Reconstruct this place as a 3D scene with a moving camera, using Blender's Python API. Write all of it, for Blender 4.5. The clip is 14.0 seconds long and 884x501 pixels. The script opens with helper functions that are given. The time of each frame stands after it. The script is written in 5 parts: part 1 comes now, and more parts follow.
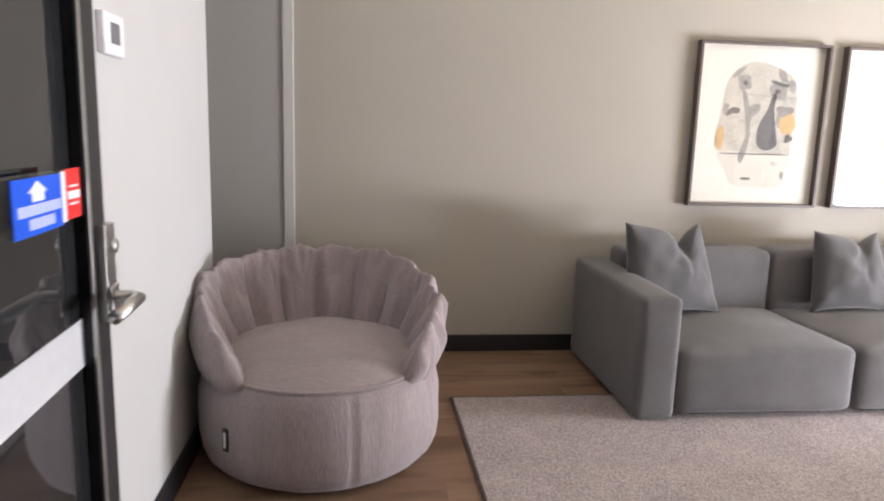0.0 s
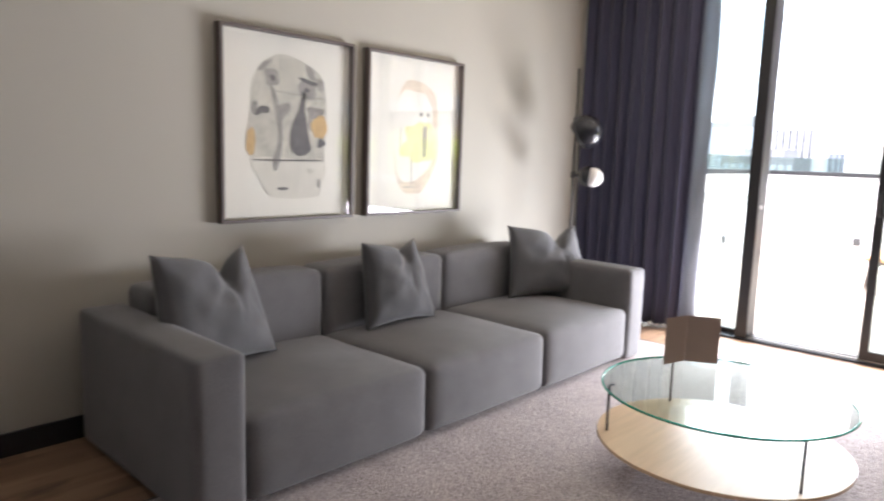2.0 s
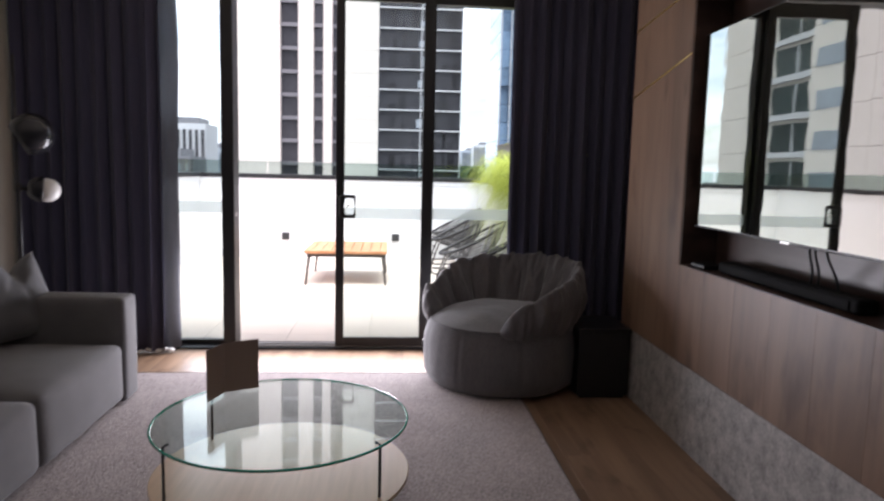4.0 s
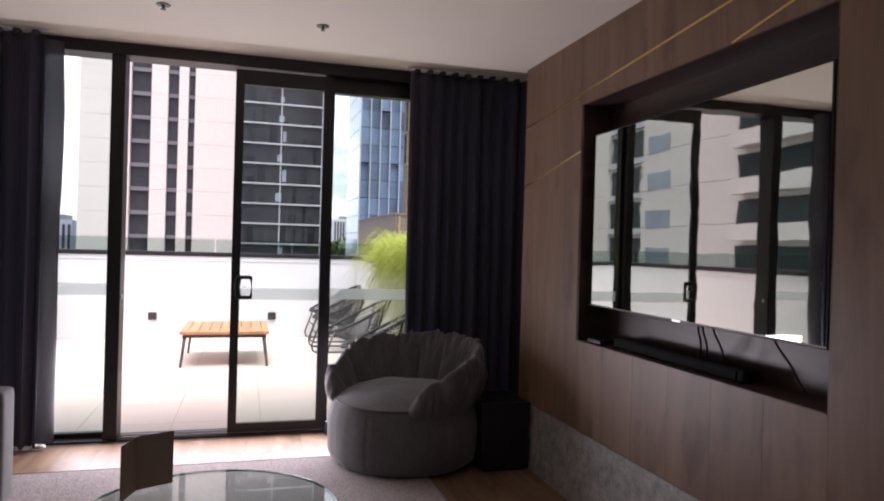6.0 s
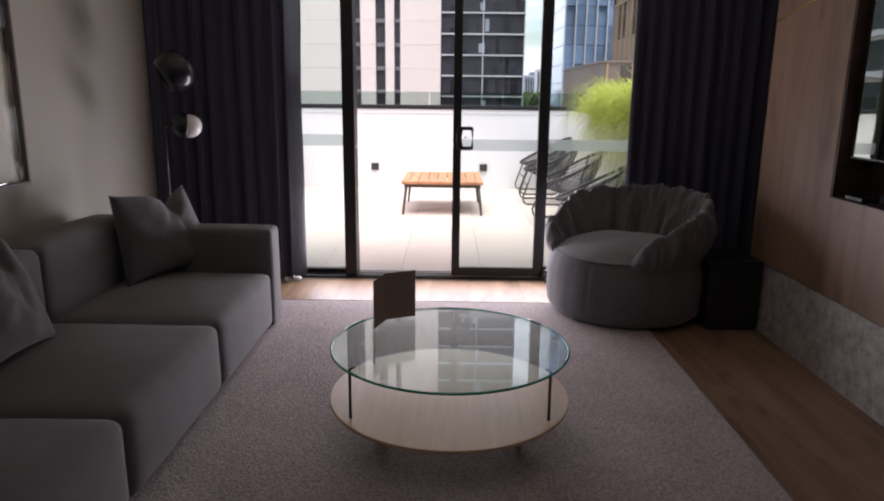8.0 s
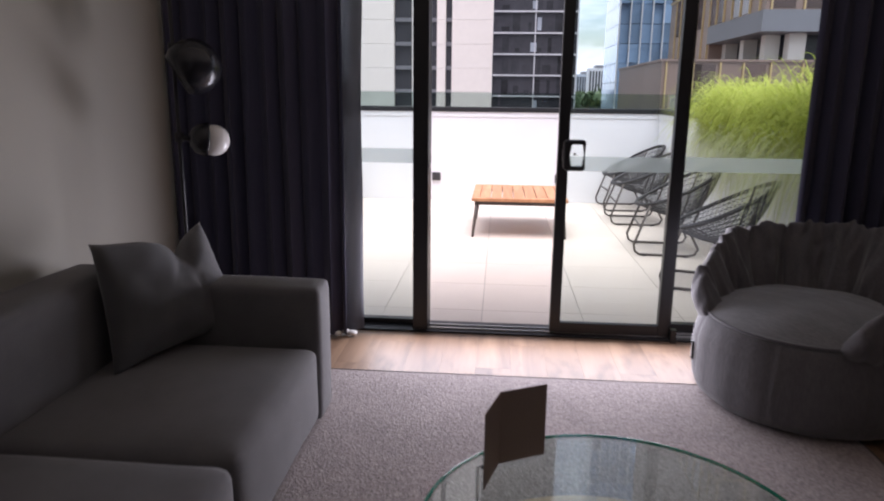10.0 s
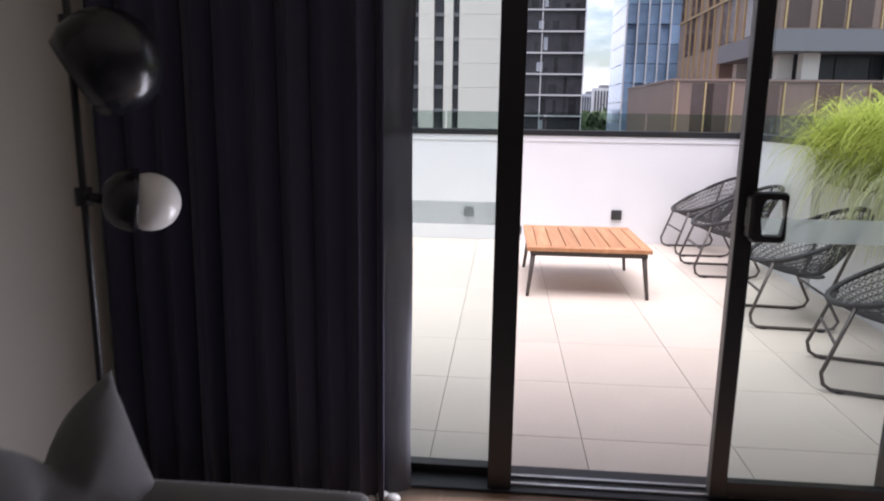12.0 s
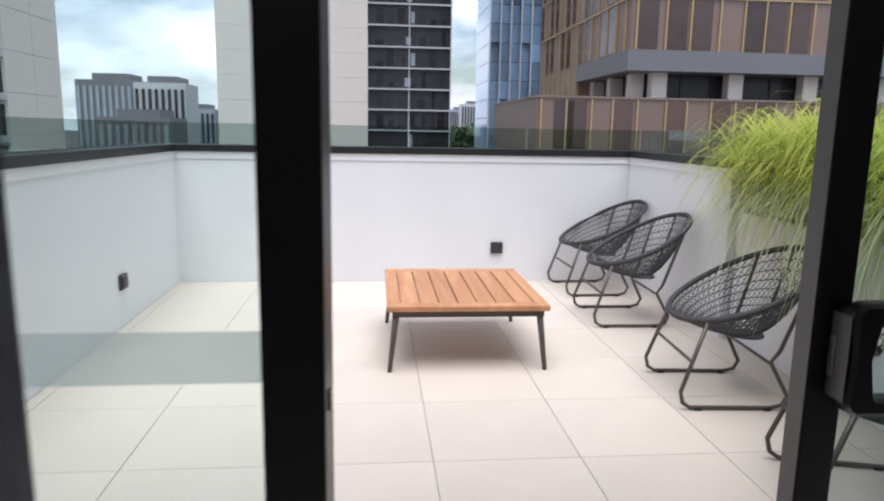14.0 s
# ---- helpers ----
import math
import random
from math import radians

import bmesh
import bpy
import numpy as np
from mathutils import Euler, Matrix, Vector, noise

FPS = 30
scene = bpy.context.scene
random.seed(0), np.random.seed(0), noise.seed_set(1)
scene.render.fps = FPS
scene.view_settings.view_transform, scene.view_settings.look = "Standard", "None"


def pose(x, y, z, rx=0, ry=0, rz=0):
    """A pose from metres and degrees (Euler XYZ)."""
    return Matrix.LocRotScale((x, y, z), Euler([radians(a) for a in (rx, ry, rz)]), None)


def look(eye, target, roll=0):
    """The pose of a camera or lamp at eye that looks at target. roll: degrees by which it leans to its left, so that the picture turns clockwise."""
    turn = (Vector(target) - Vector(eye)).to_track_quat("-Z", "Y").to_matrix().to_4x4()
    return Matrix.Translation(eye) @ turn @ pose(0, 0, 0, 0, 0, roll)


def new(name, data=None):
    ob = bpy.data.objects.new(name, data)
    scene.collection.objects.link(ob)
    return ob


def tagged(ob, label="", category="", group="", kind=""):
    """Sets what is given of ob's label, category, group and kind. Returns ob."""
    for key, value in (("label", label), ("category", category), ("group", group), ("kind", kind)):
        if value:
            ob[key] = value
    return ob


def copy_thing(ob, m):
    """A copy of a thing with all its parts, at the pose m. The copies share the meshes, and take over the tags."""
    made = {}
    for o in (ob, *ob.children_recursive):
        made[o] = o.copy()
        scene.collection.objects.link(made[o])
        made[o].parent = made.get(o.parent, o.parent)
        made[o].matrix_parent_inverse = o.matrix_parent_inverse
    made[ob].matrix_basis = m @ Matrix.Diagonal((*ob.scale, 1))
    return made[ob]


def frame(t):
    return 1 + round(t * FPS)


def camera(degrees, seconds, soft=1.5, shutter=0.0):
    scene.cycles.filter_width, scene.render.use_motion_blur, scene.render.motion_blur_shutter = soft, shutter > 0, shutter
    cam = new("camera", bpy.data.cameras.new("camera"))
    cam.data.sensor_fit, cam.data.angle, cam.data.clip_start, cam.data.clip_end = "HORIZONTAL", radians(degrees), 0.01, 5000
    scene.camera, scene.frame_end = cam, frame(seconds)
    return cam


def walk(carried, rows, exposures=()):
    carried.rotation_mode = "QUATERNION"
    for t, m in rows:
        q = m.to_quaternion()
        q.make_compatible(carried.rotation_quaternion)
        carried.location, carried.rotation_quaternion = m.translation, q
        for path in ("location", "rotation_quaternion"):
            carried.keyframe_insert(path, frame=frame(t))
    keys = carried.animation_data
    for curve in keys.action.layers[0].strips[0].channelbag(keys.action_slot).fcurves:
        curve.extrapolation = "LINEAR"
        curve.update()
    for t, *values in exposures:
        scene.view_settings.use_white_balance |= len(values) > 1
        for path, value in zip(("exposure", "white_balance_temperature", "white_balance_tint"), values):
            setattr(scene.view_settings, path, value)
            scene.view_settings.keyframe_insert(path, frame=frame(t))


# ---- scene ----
cam = camera(66.0, 14.0, soft=2.0, shutter=0.4)
PATH = [
    (0, (0.668, 0.724, 1.358), (0.902, 2.68, 1.013), 1.7),
    (0.5, (0.708, 0.957, 1.371), (1.059, 2.895, 1.026), 1.8),
    (1, (0.759, 1.193, 1.341), (1.423, 3.055, 1.035), 1.8),
    (1.5, (0.847, 1.383, 1.323), (1.974, 3.009, 1.032), 1.8),
    (2, (0.933, 1.591, 1.328), (2.381, 2.941, 1.051), 1.8),
    (2.5, (0.966, 1.77, 1.33), (2.658, 2.799, 1.049), 1.8),
    (3, (0.997, 1.941, 1.333), (2.903, 2.48, 1.058), 1.6),
    (3.5, (1.086, 2.064, 1.354), (3.06, 2.246, 1.085), 1.5),
    (4, (1.1, 2.18, 1.379), (3.08, 2.028, 1.145), 1.4),
    (6.5, (1.007, 2.518, 1.426), (2.929, 1.963, 1.423), 1.6),
    (7, (1.02, 2.548, 1.406), (2.99, 2.238, 1.252), 1.3),
    (7.5, (1.028, 2.581, 1.396), (2.996, 2.481, 1.059), 0.9),
    (8, (1.05, 2.605, 1.406), (3.0, 2.628, 0.962), 0.6),
    (10.5, (2.689, 3.054, 1.422), (4.633, 3.229, 0.989), 0.6),
    (11, (3.061, 3.189, 1.42), (5.007, 3.372, 0.998), 0.6),
    (11.5, (3.461, 3.301, 1.424), (5.411, 3.483, 1.016), 0.7),
    (12, (3.831, 3.4, 1.425), (5.784, 3.573, 1.031), 0.8),
    (12.5, (4.226, 3.424, 1.412), (6.188, 3.517, 1.035), 1.0),
    (13, (4.597, 3.419, 1.406), (6.562, 3.426, 1.038), 1.0),
    (13.5, (4.947, 3.38, 1.402), (6.912, 3.286, 1.042), 1.2),
    (14, (5.294, 3.263, 1.422), (7.254, 3.069, 1.075), 1.0),
]
EXPOSURES = [(0, 4.08, 6430, 16), (0.5, 4.0, 6430, 16), (1.0, 3.66, 6330, 16), (1.5, 3.55, 6250, 16), (2.0, 3.3, 6280, 14), (2.5, 3.0, 6350, 13), (3.0, 2.4, 6220, 15), (3.5, 1.85, 6200, 18), (4.0, 1.55, 6330, 20), (6.5, 1.14, 6520, 27), (8.0, 1.04, 6470, 24), (10.5, 0.87, 6200, 23), (11.0, 0.8, 6200, 22), (12.5, 0.7, 6200, 19), (14.0, 0.44, 6000, 12)]
walk(cam, [(t, look(eye, target, roll)) for t, eye, target, roll in PATH], EXPOSURES)

# ---- light ----
SUN_EL, SUN_AZ = 75.0, 268.0
world = bpy.data.worlds.new("world")
scene.world = world
world.use_nodes = True
wn = world.node_tree.nodes
wl = world.node_tree.links
for n_ in list(wn):
    wn.remove(n_)
w_out = wn.new("ShaderNodeOutputWorld")
w_bg = wn.new("ShaderNodeBackground")
w_sky = wn.new("ShaderNodeTexSky")
w_sky.sky_type = "NISHITA"
w_sky.sun_disc = False
w_sky.sun_elevation, w_sky.sun_rotation = radians(SUN_EL), radians(SUN_AZ)
w_sky.air_density, w_sky.dust_density = 1.2, 1.5
w_co = wn.new("ShaderNodeTexCoord")
w_map = wn.new("ShaderNodeMapping")
w_map.inputs["Scale"].default_value = (1.6, 1.6, 4.5)
w_noise = wn.new("ShaderNodeTexNoise")
w_noise.inputs["Scale"].default_value, w_noise.inputs["Detail"].default_value = 2.3, 8
w_noise.inputs["Roughness"].default_value = 0.56
w_ramp = wn.new("ShaderNodeValToRGB")
w_ramp.color_ramp.elements[0].position, w_ramp.color_ramp.elements[1].position = 0.36, 0.58
w_shade = wn.new("ShaderNodeTexNoise")
w_shade.inputs["Scale"].default_value, w_shade.inputs["Detail"].default_value = 3.1, 6
w_cl = wn.new("ShaderNodeValToRGB")
w_cl.color_ramp.elements[0].position, w_cl.color_ramp.elements[1].position = 0.3, 0.68
w_cl.color_ramp.elements[0].color, w_cl.color_ramp.elements[1].color = (0.62, 0.66, 0.72, 1), (1, 1, 1, 1)
w_gain = wn.new("ShaderNodeMix")
w_gain.data_type, w_gain.blend_type = "RGBA", "MULTIPLY"
w_gain.inputs[0].default_value = 1.0
w_gain.inputs[7].default_value = (11.5, 11.6, 11.8, 1)
w_mix = wn.new("ShaderNodeMix")
w_mix.data_type = "RGBA"
wl.new(w_co.outputs["Generated"], w_map.inputs["Vector"])
wl.new(w_map.outputs[0], w_noise.inputs["Vector"])
wl.new(w_map.outputs[0], w_shade.inputs["Vector"])
wl.new(w_noise.outputs[0], w_ramp.inputs[0])
wl.new(w_shade.outputs[0], w_cl.inputs[0])
wl.new(w_cl.outputs[0], w_gain.inputs[6])
wl.new(w_ramp.outputs[0], w_mix.inputs[0])
wl.new(w_sky.outputs[0], w_mix.inputs[6])
wl.new(w_gain.outputs[2], w_mix.inputs[7])
wl.new(w_mix.outputs[2], w_bg.inputs["Color"])
w_bg.inputs["Strength"].default_value = 0.1
wl.new(w_bg.outputs[0], w_out.inputs[0])

sun_data = bpy.data.lights.new("sun", "SUN")
sun_data.energy, sun_data.angle, sun_data.color = 3.0, radians(50), (1.0, 0.95, 0.9)
sun = new("sun", sun_data)
sun.matrix_world = look((0, 0, 60), Vector((0, 0, 60)) - Vector((math.sin(radians(SUN_AZ)) * math.cos(radians(SUN_EL)), math.cos(radians(SUN_AZ)) * math.cos(radians(SUN_EL)), math.sin(radians(SUN_EL)))) * 10)


# the sky's daylight in the lower part of the window's opening
day = bpy.data.lights.new("window_daylight", "AREA")
day.shape, day.size, day.size_y, day.energy, day.color = "RECTANGLE", 2.3, 0.58, 24.0, (0.94, 0.955, 1.0)
new("window_daylight", day).matrix_world = look((6.2, 2.53, 0.42), (0, 2.53, 0.62))


# ---- materials ----
def mat(name, color, rough=0.6, metal=0.0, spot=0.12, scale=3.0, fine=0.08, fine_scale=60.0, bump=0.0, bump_scale=None, stretch=(1, 1, 1), rand=0.0, spec=0.5, sheen=0.0, island=0.0):
    """Principled paint with mottling at two scales and a fine relief."""
    m = bpy.data.materials.new(name)
    m.use_nodes = True
    nt = m.node_tree
    N, L = nt.nodes, nt.links
    b = N["Principled BSDF"]
    b.inputs["Roughness"].default_value, b.inputs["Metallic"].default_value = rough, metal
    b.inputs["Specular IOR Level"].default_value = spec
    b.inputs["Sheen Weight"].default_value = sheen
    co = N.new("ShaderNodeTexCoord")
    mp = N.new("ShaderNodeMapping")
    mp.inputs["Scale"].default_value = stretch
    L.new(co.outputs["Object"], mp.inputs["Vector"])
    big, small = N.new("ShaderNodeTexNoise"), N.new("ShaderNodeTexNoise")
    big.inputs["Scale"].default_value, big.inputs["Detail"].default_value = scale, 4
    small.inputs["Scale"].default_value, small.inputs["Detail"].default_value = fine_scale, 3
    L.new(mp.outputs[0], big.inputs["Vector"])
    L.new(mp.outputs[0], small.inputs["Vector"])
    total = None

    def add(sock, amount):
        nonlocal total
        k = N.new("ShaderNodeMath")
        k.operation = "MULTIPLY_ADD"
        L.new(sock, k.inputs[0])
        k.inputs[1].default_value = 2 * amount
        if total is None:
            k.inputs[2].default_value = 1 - amount
        else:
            k2 = N.new("ShaderNodeMath")
            k2.operation = "SUBTRACT"
            L.new(total, k2.inputs[0])
            k2.inputs[1].default_value = amount
            L.new(k2.outputs[0], k.inputs[2])
        total = k.outputs[0]

    add(big.outputs[0], spot)
    add(small.outputs[0], fine)
    if rand:
        oi = N.new("ShaderNodeObjectInfo")
        add(oi.outputs["Random"], rand)
    if island:
        ge = N.new("ShaderNodeNewGeometry")
        add(ge.outputs["Random Per Island"], island)
    mx = N.new("ShaderNodeMix")
    mx.data_type, mx.blend_type = "RGBA", "MULTIPLY"
    mx.inputs[0].default_value = 1.0
    mx.inputs[6].default_value = (*color, 1)
    L.new(total, mx.inputs[7])
    L.new(mx.outputs[2], b.inputs["Base Color"])
    if bump:
        bp = N.new("ShaderNodeBump")
        bp.inputs["Strength"].default_value = 1.0
        bp.inputs["Distance"].default_value = bump
        src = small
        if bump_scale:
            src = N.new("ShaderNodeTexNoise")
            src.inputs["Scale"].default_value, src.inputs["Detail"].default_value = bump_scale, 3
            L.new(mp.outputs[0], src.inputs["Vector"])
        L.new(src.outputs[0], bp.inputs["Height"])
        L.new(bp.outputs[0], b.inputs["Normal"])
    return m


def wood(name, dark, light, rough=0.45, along=0, grain=9.0, rand=0.1, contrast=1.0, knots=0.0):
    """Timber: long streaks of two tones along one axis, pores, and a tone of its own for each board."""
    m = bpy.data.materials.new(name)
    m.use_nodes = True
    N, L = m.node_tree.nodes, m.node_tree.links
    b = N["Principled BSDF"]
    b.inputs["Roughness"].default_value = rough
    b.inputs["Specular IOR Level"].default_value = 0.32
    co, mp, oi = N.new("ShaderNodeTexCoord"), N.new("ShaderNodeMapping"), N.new("ShaderNodeObjectInfo")
    st = [grain, grain, grain]
    st[along] = grain * 0.09
    mp.inputs["Scale"].default_value = st
    sh = N.new("ShaderNodeVectorMath")
    sh.operation = "MULTIPLY_ADD"
    L.new(oi.outputs["Random"], sh.inputs[0])
    sh.inputs[1].default_value = (37.0, 53.0, 71.0)
    L.new(co.outputs["Object"], sh.inputs[2])
    L.new(sh.outputs[0], mp.inputs["Vector"])
    n1, n2 = N.new("ShaderNodeTexNoise"), N.new("ShaderNodeTexNoise")
    n1.inputs["Scale"].default_value, n1.inputs["Detail"].default_value, n1.inputs["Distortion"].default_value = 1.0, 6, 0.8
    n2.inputs["Scale"].default_value, n2.inputs["Detail"].default_value = 7.0, 4
    L.new(mp.outputs[0], n1.inputs["Vector"])
    L.new(mp.outputs[0], n2.inputs["Vector"])
    rp = N.new("ShaderNodeValToRGB")
    rp.color_ramp.elements[0].position, rp.color_ramp.elements[1].position = 0.5 - 0.2 / contrast, 0.5 + 0.2 / contrast
    rp.color_ramp.elements[0].color, rp.color_ramp.elements[1].color = (*dark, 1), (*light, 1)
    L.new(n1.outputs[0], rp.inputs[0])
    k = N.new("ShaderNodeMath")
    k.operation = "MULTIPLY_ADD"
    L.new(n2.outputs[0], k.inputs[0])
    k.inputs[1].default_value, k.inputs[2].default_value = 0.3, 0.85 - rand
    k2 = N.new("ShaderNodeMath")
    k2.operation = "MULTIPLY_ADD"
    L.new(oi.outputs["Random"], k2.inputs[0])
    k2.inputs[1].default_value = 2 * rand
    L.new(k.outputs[0], k2.inputs[2])
    mx = N.new("ShaderNodeMix")
    mx.data_type, mx.blend_type = "RGBA", "MULTIPLY"
    mx.inputs[0].default_value = 1.0
    L.new(rp.outputs[0], mx.inputs[6])
    L.new(k2.outputs[0], mx.inputs[7])
    out = mx.outputs[2]
    if knots:
        mk, n3, r3, m3 = N.new("ShaderNodeMapping"), N.new("ShaderNodeTexNoise"), N.new("ShaderNodeValToRGB"), N.new("ShaderNodeMix")
        sk = [7.0, 7.0, 7.0]
        sk[along] = 3.0
        mk.inputs["Scale"].default_value = sk
        L.new(sh.outputs[0], mk.inputs["Vector"])
        L.new(mk.outputs[0], n3.inputs["Vector"])
        n3.inputs["Scale"].default_value, n3.inputs["Detail"].default_value = 1.0, 3
        r3.color_ramp.elements[0].position, r3.color_ramp.elements[1].position = 0.55, 0.78
        r3.color_ramp.elements[0].color, r3.color_ramp.elements[1].color = (1, 1, 1, 1), (1 - knots, 1 - knots * 1.1, 1 - knots * 1.15, 1)
        m3.data_type, m3.blend_type = "RGBA", "MULTIPLY"
        m3.inputs[0].default_value = 1.0
        L.new(n3.outputs[0], r3.inputs[0])
        L.new(out, m3.inputs[6])
        L.new(r3.outputs[0], m3.inputs[7])
        out = m3.outputs[2]
    L.new(out, b.inputs["Base Color"])
    bp = N.new("ShaderNodeBump")
    bp.inputs["Strength"].default_value, bp.inputs["Distance"].default_value = 0.5, 0.0012
    L.new(n2.outputs[0], bp.inputs["Height"])
    L.new(bp.outputs[0], b.inputs["Normal"])
    return m


def glass(name, tint=(0.93, 0.98, 0.96), rough=0.0, gloss=0.025, edge=0.9):
    """A thin pane: clear, with a weak mirror sheen that grows at grazing angles."""
    m = bpy.data.materials.new(name)
    m.use_nodes = True
    N, L = m.node_tree.nodes, m.node_tree.links
    N.remove(N["Principled BSDF"])
    tr, gl, mx, lw = N.new("ShaderNodeBsdfTransparent"), N.new("ShaderNodeBsdfGlossy"), N.new("ShaderNodeMixShader"), N.new("ShaderNodeLayerWeight")
    tr.inputs[0].default_value = (*tint, 1)
    gl.inputs["Roughness"].default_value = rough
    lw.inputs["Blend"].default_value = 0.5
    pw, ad = N.new("ShaderNodeMath"), N.new("ShaderNodeMath")
    pw.operation, ad.operation = "POWER", "MULTIPLY_ADD"
    pw.inputs[1].default_value = 4.0
    ad.inputs[1].default_value, ad.inputs[2].default_value = edge, gloss
    L.new(lw.outputs["Facing"], pw.inputs[0])
    L.new(pw.outputs[0], ad.inputs[0])
    L.new(ad.outputs[0], mx.inputs[0])
    L.new(tr.outputs[0], mx.inputs[1])
    L.new(gl.outputs[0], mx.inputs[2])
    L.new(mx.outputs[0], N["Material Output"].inputs["Surface"])
    return m


def frosted(name, amount=0.55, color=(0.75, 0.8, 0.8), cloth=False):
    """A film or thin cloth: part of the light goes straight on, part is spread."""
    m = bpy.data.materials.new(name)
    m.use_nodes = True
    N, L = m.node_tree.nodes, m.node_tree.links
    N.remove(N["Principled BSDF"])
    tr, df, mx = N.new("ShaderNodeBsdfTransparent"), N.new("ShaderNodeBsdfTranslucent"), N.new("ShaderNodeMixShader")
    tr.inputs[0].default_value = (0.95, 0.97, 0.97, 1)
    df.inputs[0].default_value = (*color, 1)
    mx.inputs[0].default_value = amount
    spread = df.outputs[0]
    if cloth:
        tr.inputs[0].default_value = (0.55, 0.55, 0.58, 1)
        face, both, tex = N.new("ShaderNodeBsdfDiffuse"), N.new("ShaderNodeMixShader"), N.new("ShaderNodeTexNoise")
        tex.inputs["Scale"].default_value = 180.0
        ramp = N.new("ShaderNodeValToRGB")
        ramp.color_ramp.elements[0].color, ramp.color_ramp.elements[1].color = (*[0.6 * c for c in color], 1), (*color, 1)
        L.new(tex.outputs[0], ramp.inputs[0])
        L.new(ramp.outputs[0], face.inputs[0])
        L.new(df.outputs[0], both.inputs[1])
        L.new(face.outputs[0], both.inputs[2])
        both.inputs[0].default_value = 0.6
        spread = both.outputs[0]
    L.new(tr.outputs[0], mx.inputs[1])
    L.new(spread, mx.inputs[2])
    L.new(mx.outputs[0], N["Material Output"].inputs["Surface"])
    return m


def blade(name, light, dark):
    """Thin leaves: half of the light goes through; each blade has a tone of its own."""
    m = bpy.data.materials.new(name)
    m.use_nodes = True
    N, L = m.node_tree.nodes, m.node_tree.links
    N.remove(N["Principled BSDF"])
    ge, rp = N.new("ShaderNodeNewGeometry"), N.new("ShaderNodeValToRGB")
    rp.color_ramp.elements[0].color, rp.color_ramp.elements[1].color = (*dark, 1), (*light, 1)
    L.new(ge.outputs["Random Per Island"], rp.inputs[0])
    df, tl, mx = N.new("ShaderNodeBsdfDiffuse"), N.new("ShaderNodeBsdfTranslucent"), N.new("ShaderNodeMixShader")
    L.new(rp.outputs[0], df.inputs[0])
    L.new(rp.outputs[0], tl.inputs[0])
    mx.inputs[0].default_value = 0.45
    L.new(df.outputs[0], mx.inputs[1])
    L.new(tl.outputs[0], mx.inputs[2])
    L.new(mx.outputs[0], N["Material Output"].inputs["Surface"])
    return m


M_WALL = mat("greige_wall_paint", (0.40, 0.378, 0.325), 0.75, spot=0.04, scale=1.5, fine=0.03, fine_scale=120, bump=0.0006)
M_WHITEWALL = mat("white_wall_paint", (0.53, 0.53, 0.52), 0.7, spot=0.03, fine=0.02, fine_scale=120, bump=0.0005)
M_CEIL = mat("ceiling_paint", (0.86, 0.8, 0.7), 0.85, spot=0.03, fine=0.02, bump=0.0004)
M_BLACKBASE = mat("black_baseboard", (0.012, 0.012, 0.014), 0.45, spot=0.2, fine=0.1)
M_OAK = wood("oak_floor", (0.15, 0.09, 0.056), (0.32, 0.207, 0.13), 0.48, 0, 6.0, 0.05, 0.8, 0.55)
M_WALNUT = wood("walnut_panel", (0.155, 0.093, 0.06), (0.285, 0.178, 0.118), 0.42, 2, 5.0, 0.07, 0.85, 0.42)
M_NICHE = wood("dark_niche_veneer", (0.05, 0.031, 0.026), (0.115, 0.074, 0.06), 0.34, 0, 5.0, 0.02)
M_STONE = mat("grey_mottled_stone", (0.36, 0.345, 0.33), 0.42, spot=0.75, scale=20, fine=0.5, fine_scale=60, bump=0.001)
M_BRASS = mat("brass_inlay", (0.75, 0.52, 0.18), 0.28, 1.0, spot=0.08, fine=0.05)
M_BLACKALU = mat("black_aluminium", (0.018, 0.018, 0.02), 0.42, 0.2, spot=0.15, fine=0.1, fine_scale=200)
# black aluminium painted grey where outdoor light strikes the door's north faces
M_DAYLITALU = mat("daylit_black_aluminium", (0.16, 0.155, 0.15), 0.5, 0.3, spot=0.1, fine=0.1, fine_scale=200)
M_BLACKPL = mat("black_plastic", (0.012, 0.012, 0.013), 0.35, spot=0.15, fine=0.1)
M_DOME = mat("glossy_dark_enamel", (0.016, 0.016, 0.02), 0.22, spot=0.1, fine=0.05)
M_BAYGLZ = mat("shaded_bay_glazing", (0.045, 0.06, 0.06), 0.5, spot=0.3, scale=0.3, fine=0.2, fine_scale=1.2, spec=0.12, rand=0.25)
M_MATTE = mat("matte_black_cloth", (0.012, 0.012, 0.013), 0.85, spot=0.2, fine=0.3, fine_scale=400, bump=0.0004, spec=0.2)
M_STEEL = mat("brushed_steel", (0.6, 0.59, 0.57), 0.3, 1.0, spot=0.06, fine=0.08, fine_scale=150)
M_RUG = mat("taupe_rug_pile", (0.36, 0.308, 0.295), 0.95, spot=0.2, scale=4, fine=0.95, fine_scale=95, bump=0.009, bump_scale=110, spec=0.1, sheen=0.2)
M_SOFA = mat("grey_sofa_weave", (0.132, 0.128, 0.130), 0.92, spot=0.22, scale=7, fine=0.3, fine_scale=260, bump=0.0012, bump_scale=420, spec=0.15, sheen=0.25)
M_PILLOW = mat("grey_pillow_weave", (0.099, 0.098, 0.101), 0.92, spot=0.2, scale=8, fine=0.14, fine_scale=300, bump=0.0012, bump_scale=420, spec=0.15, sheen=0.3)
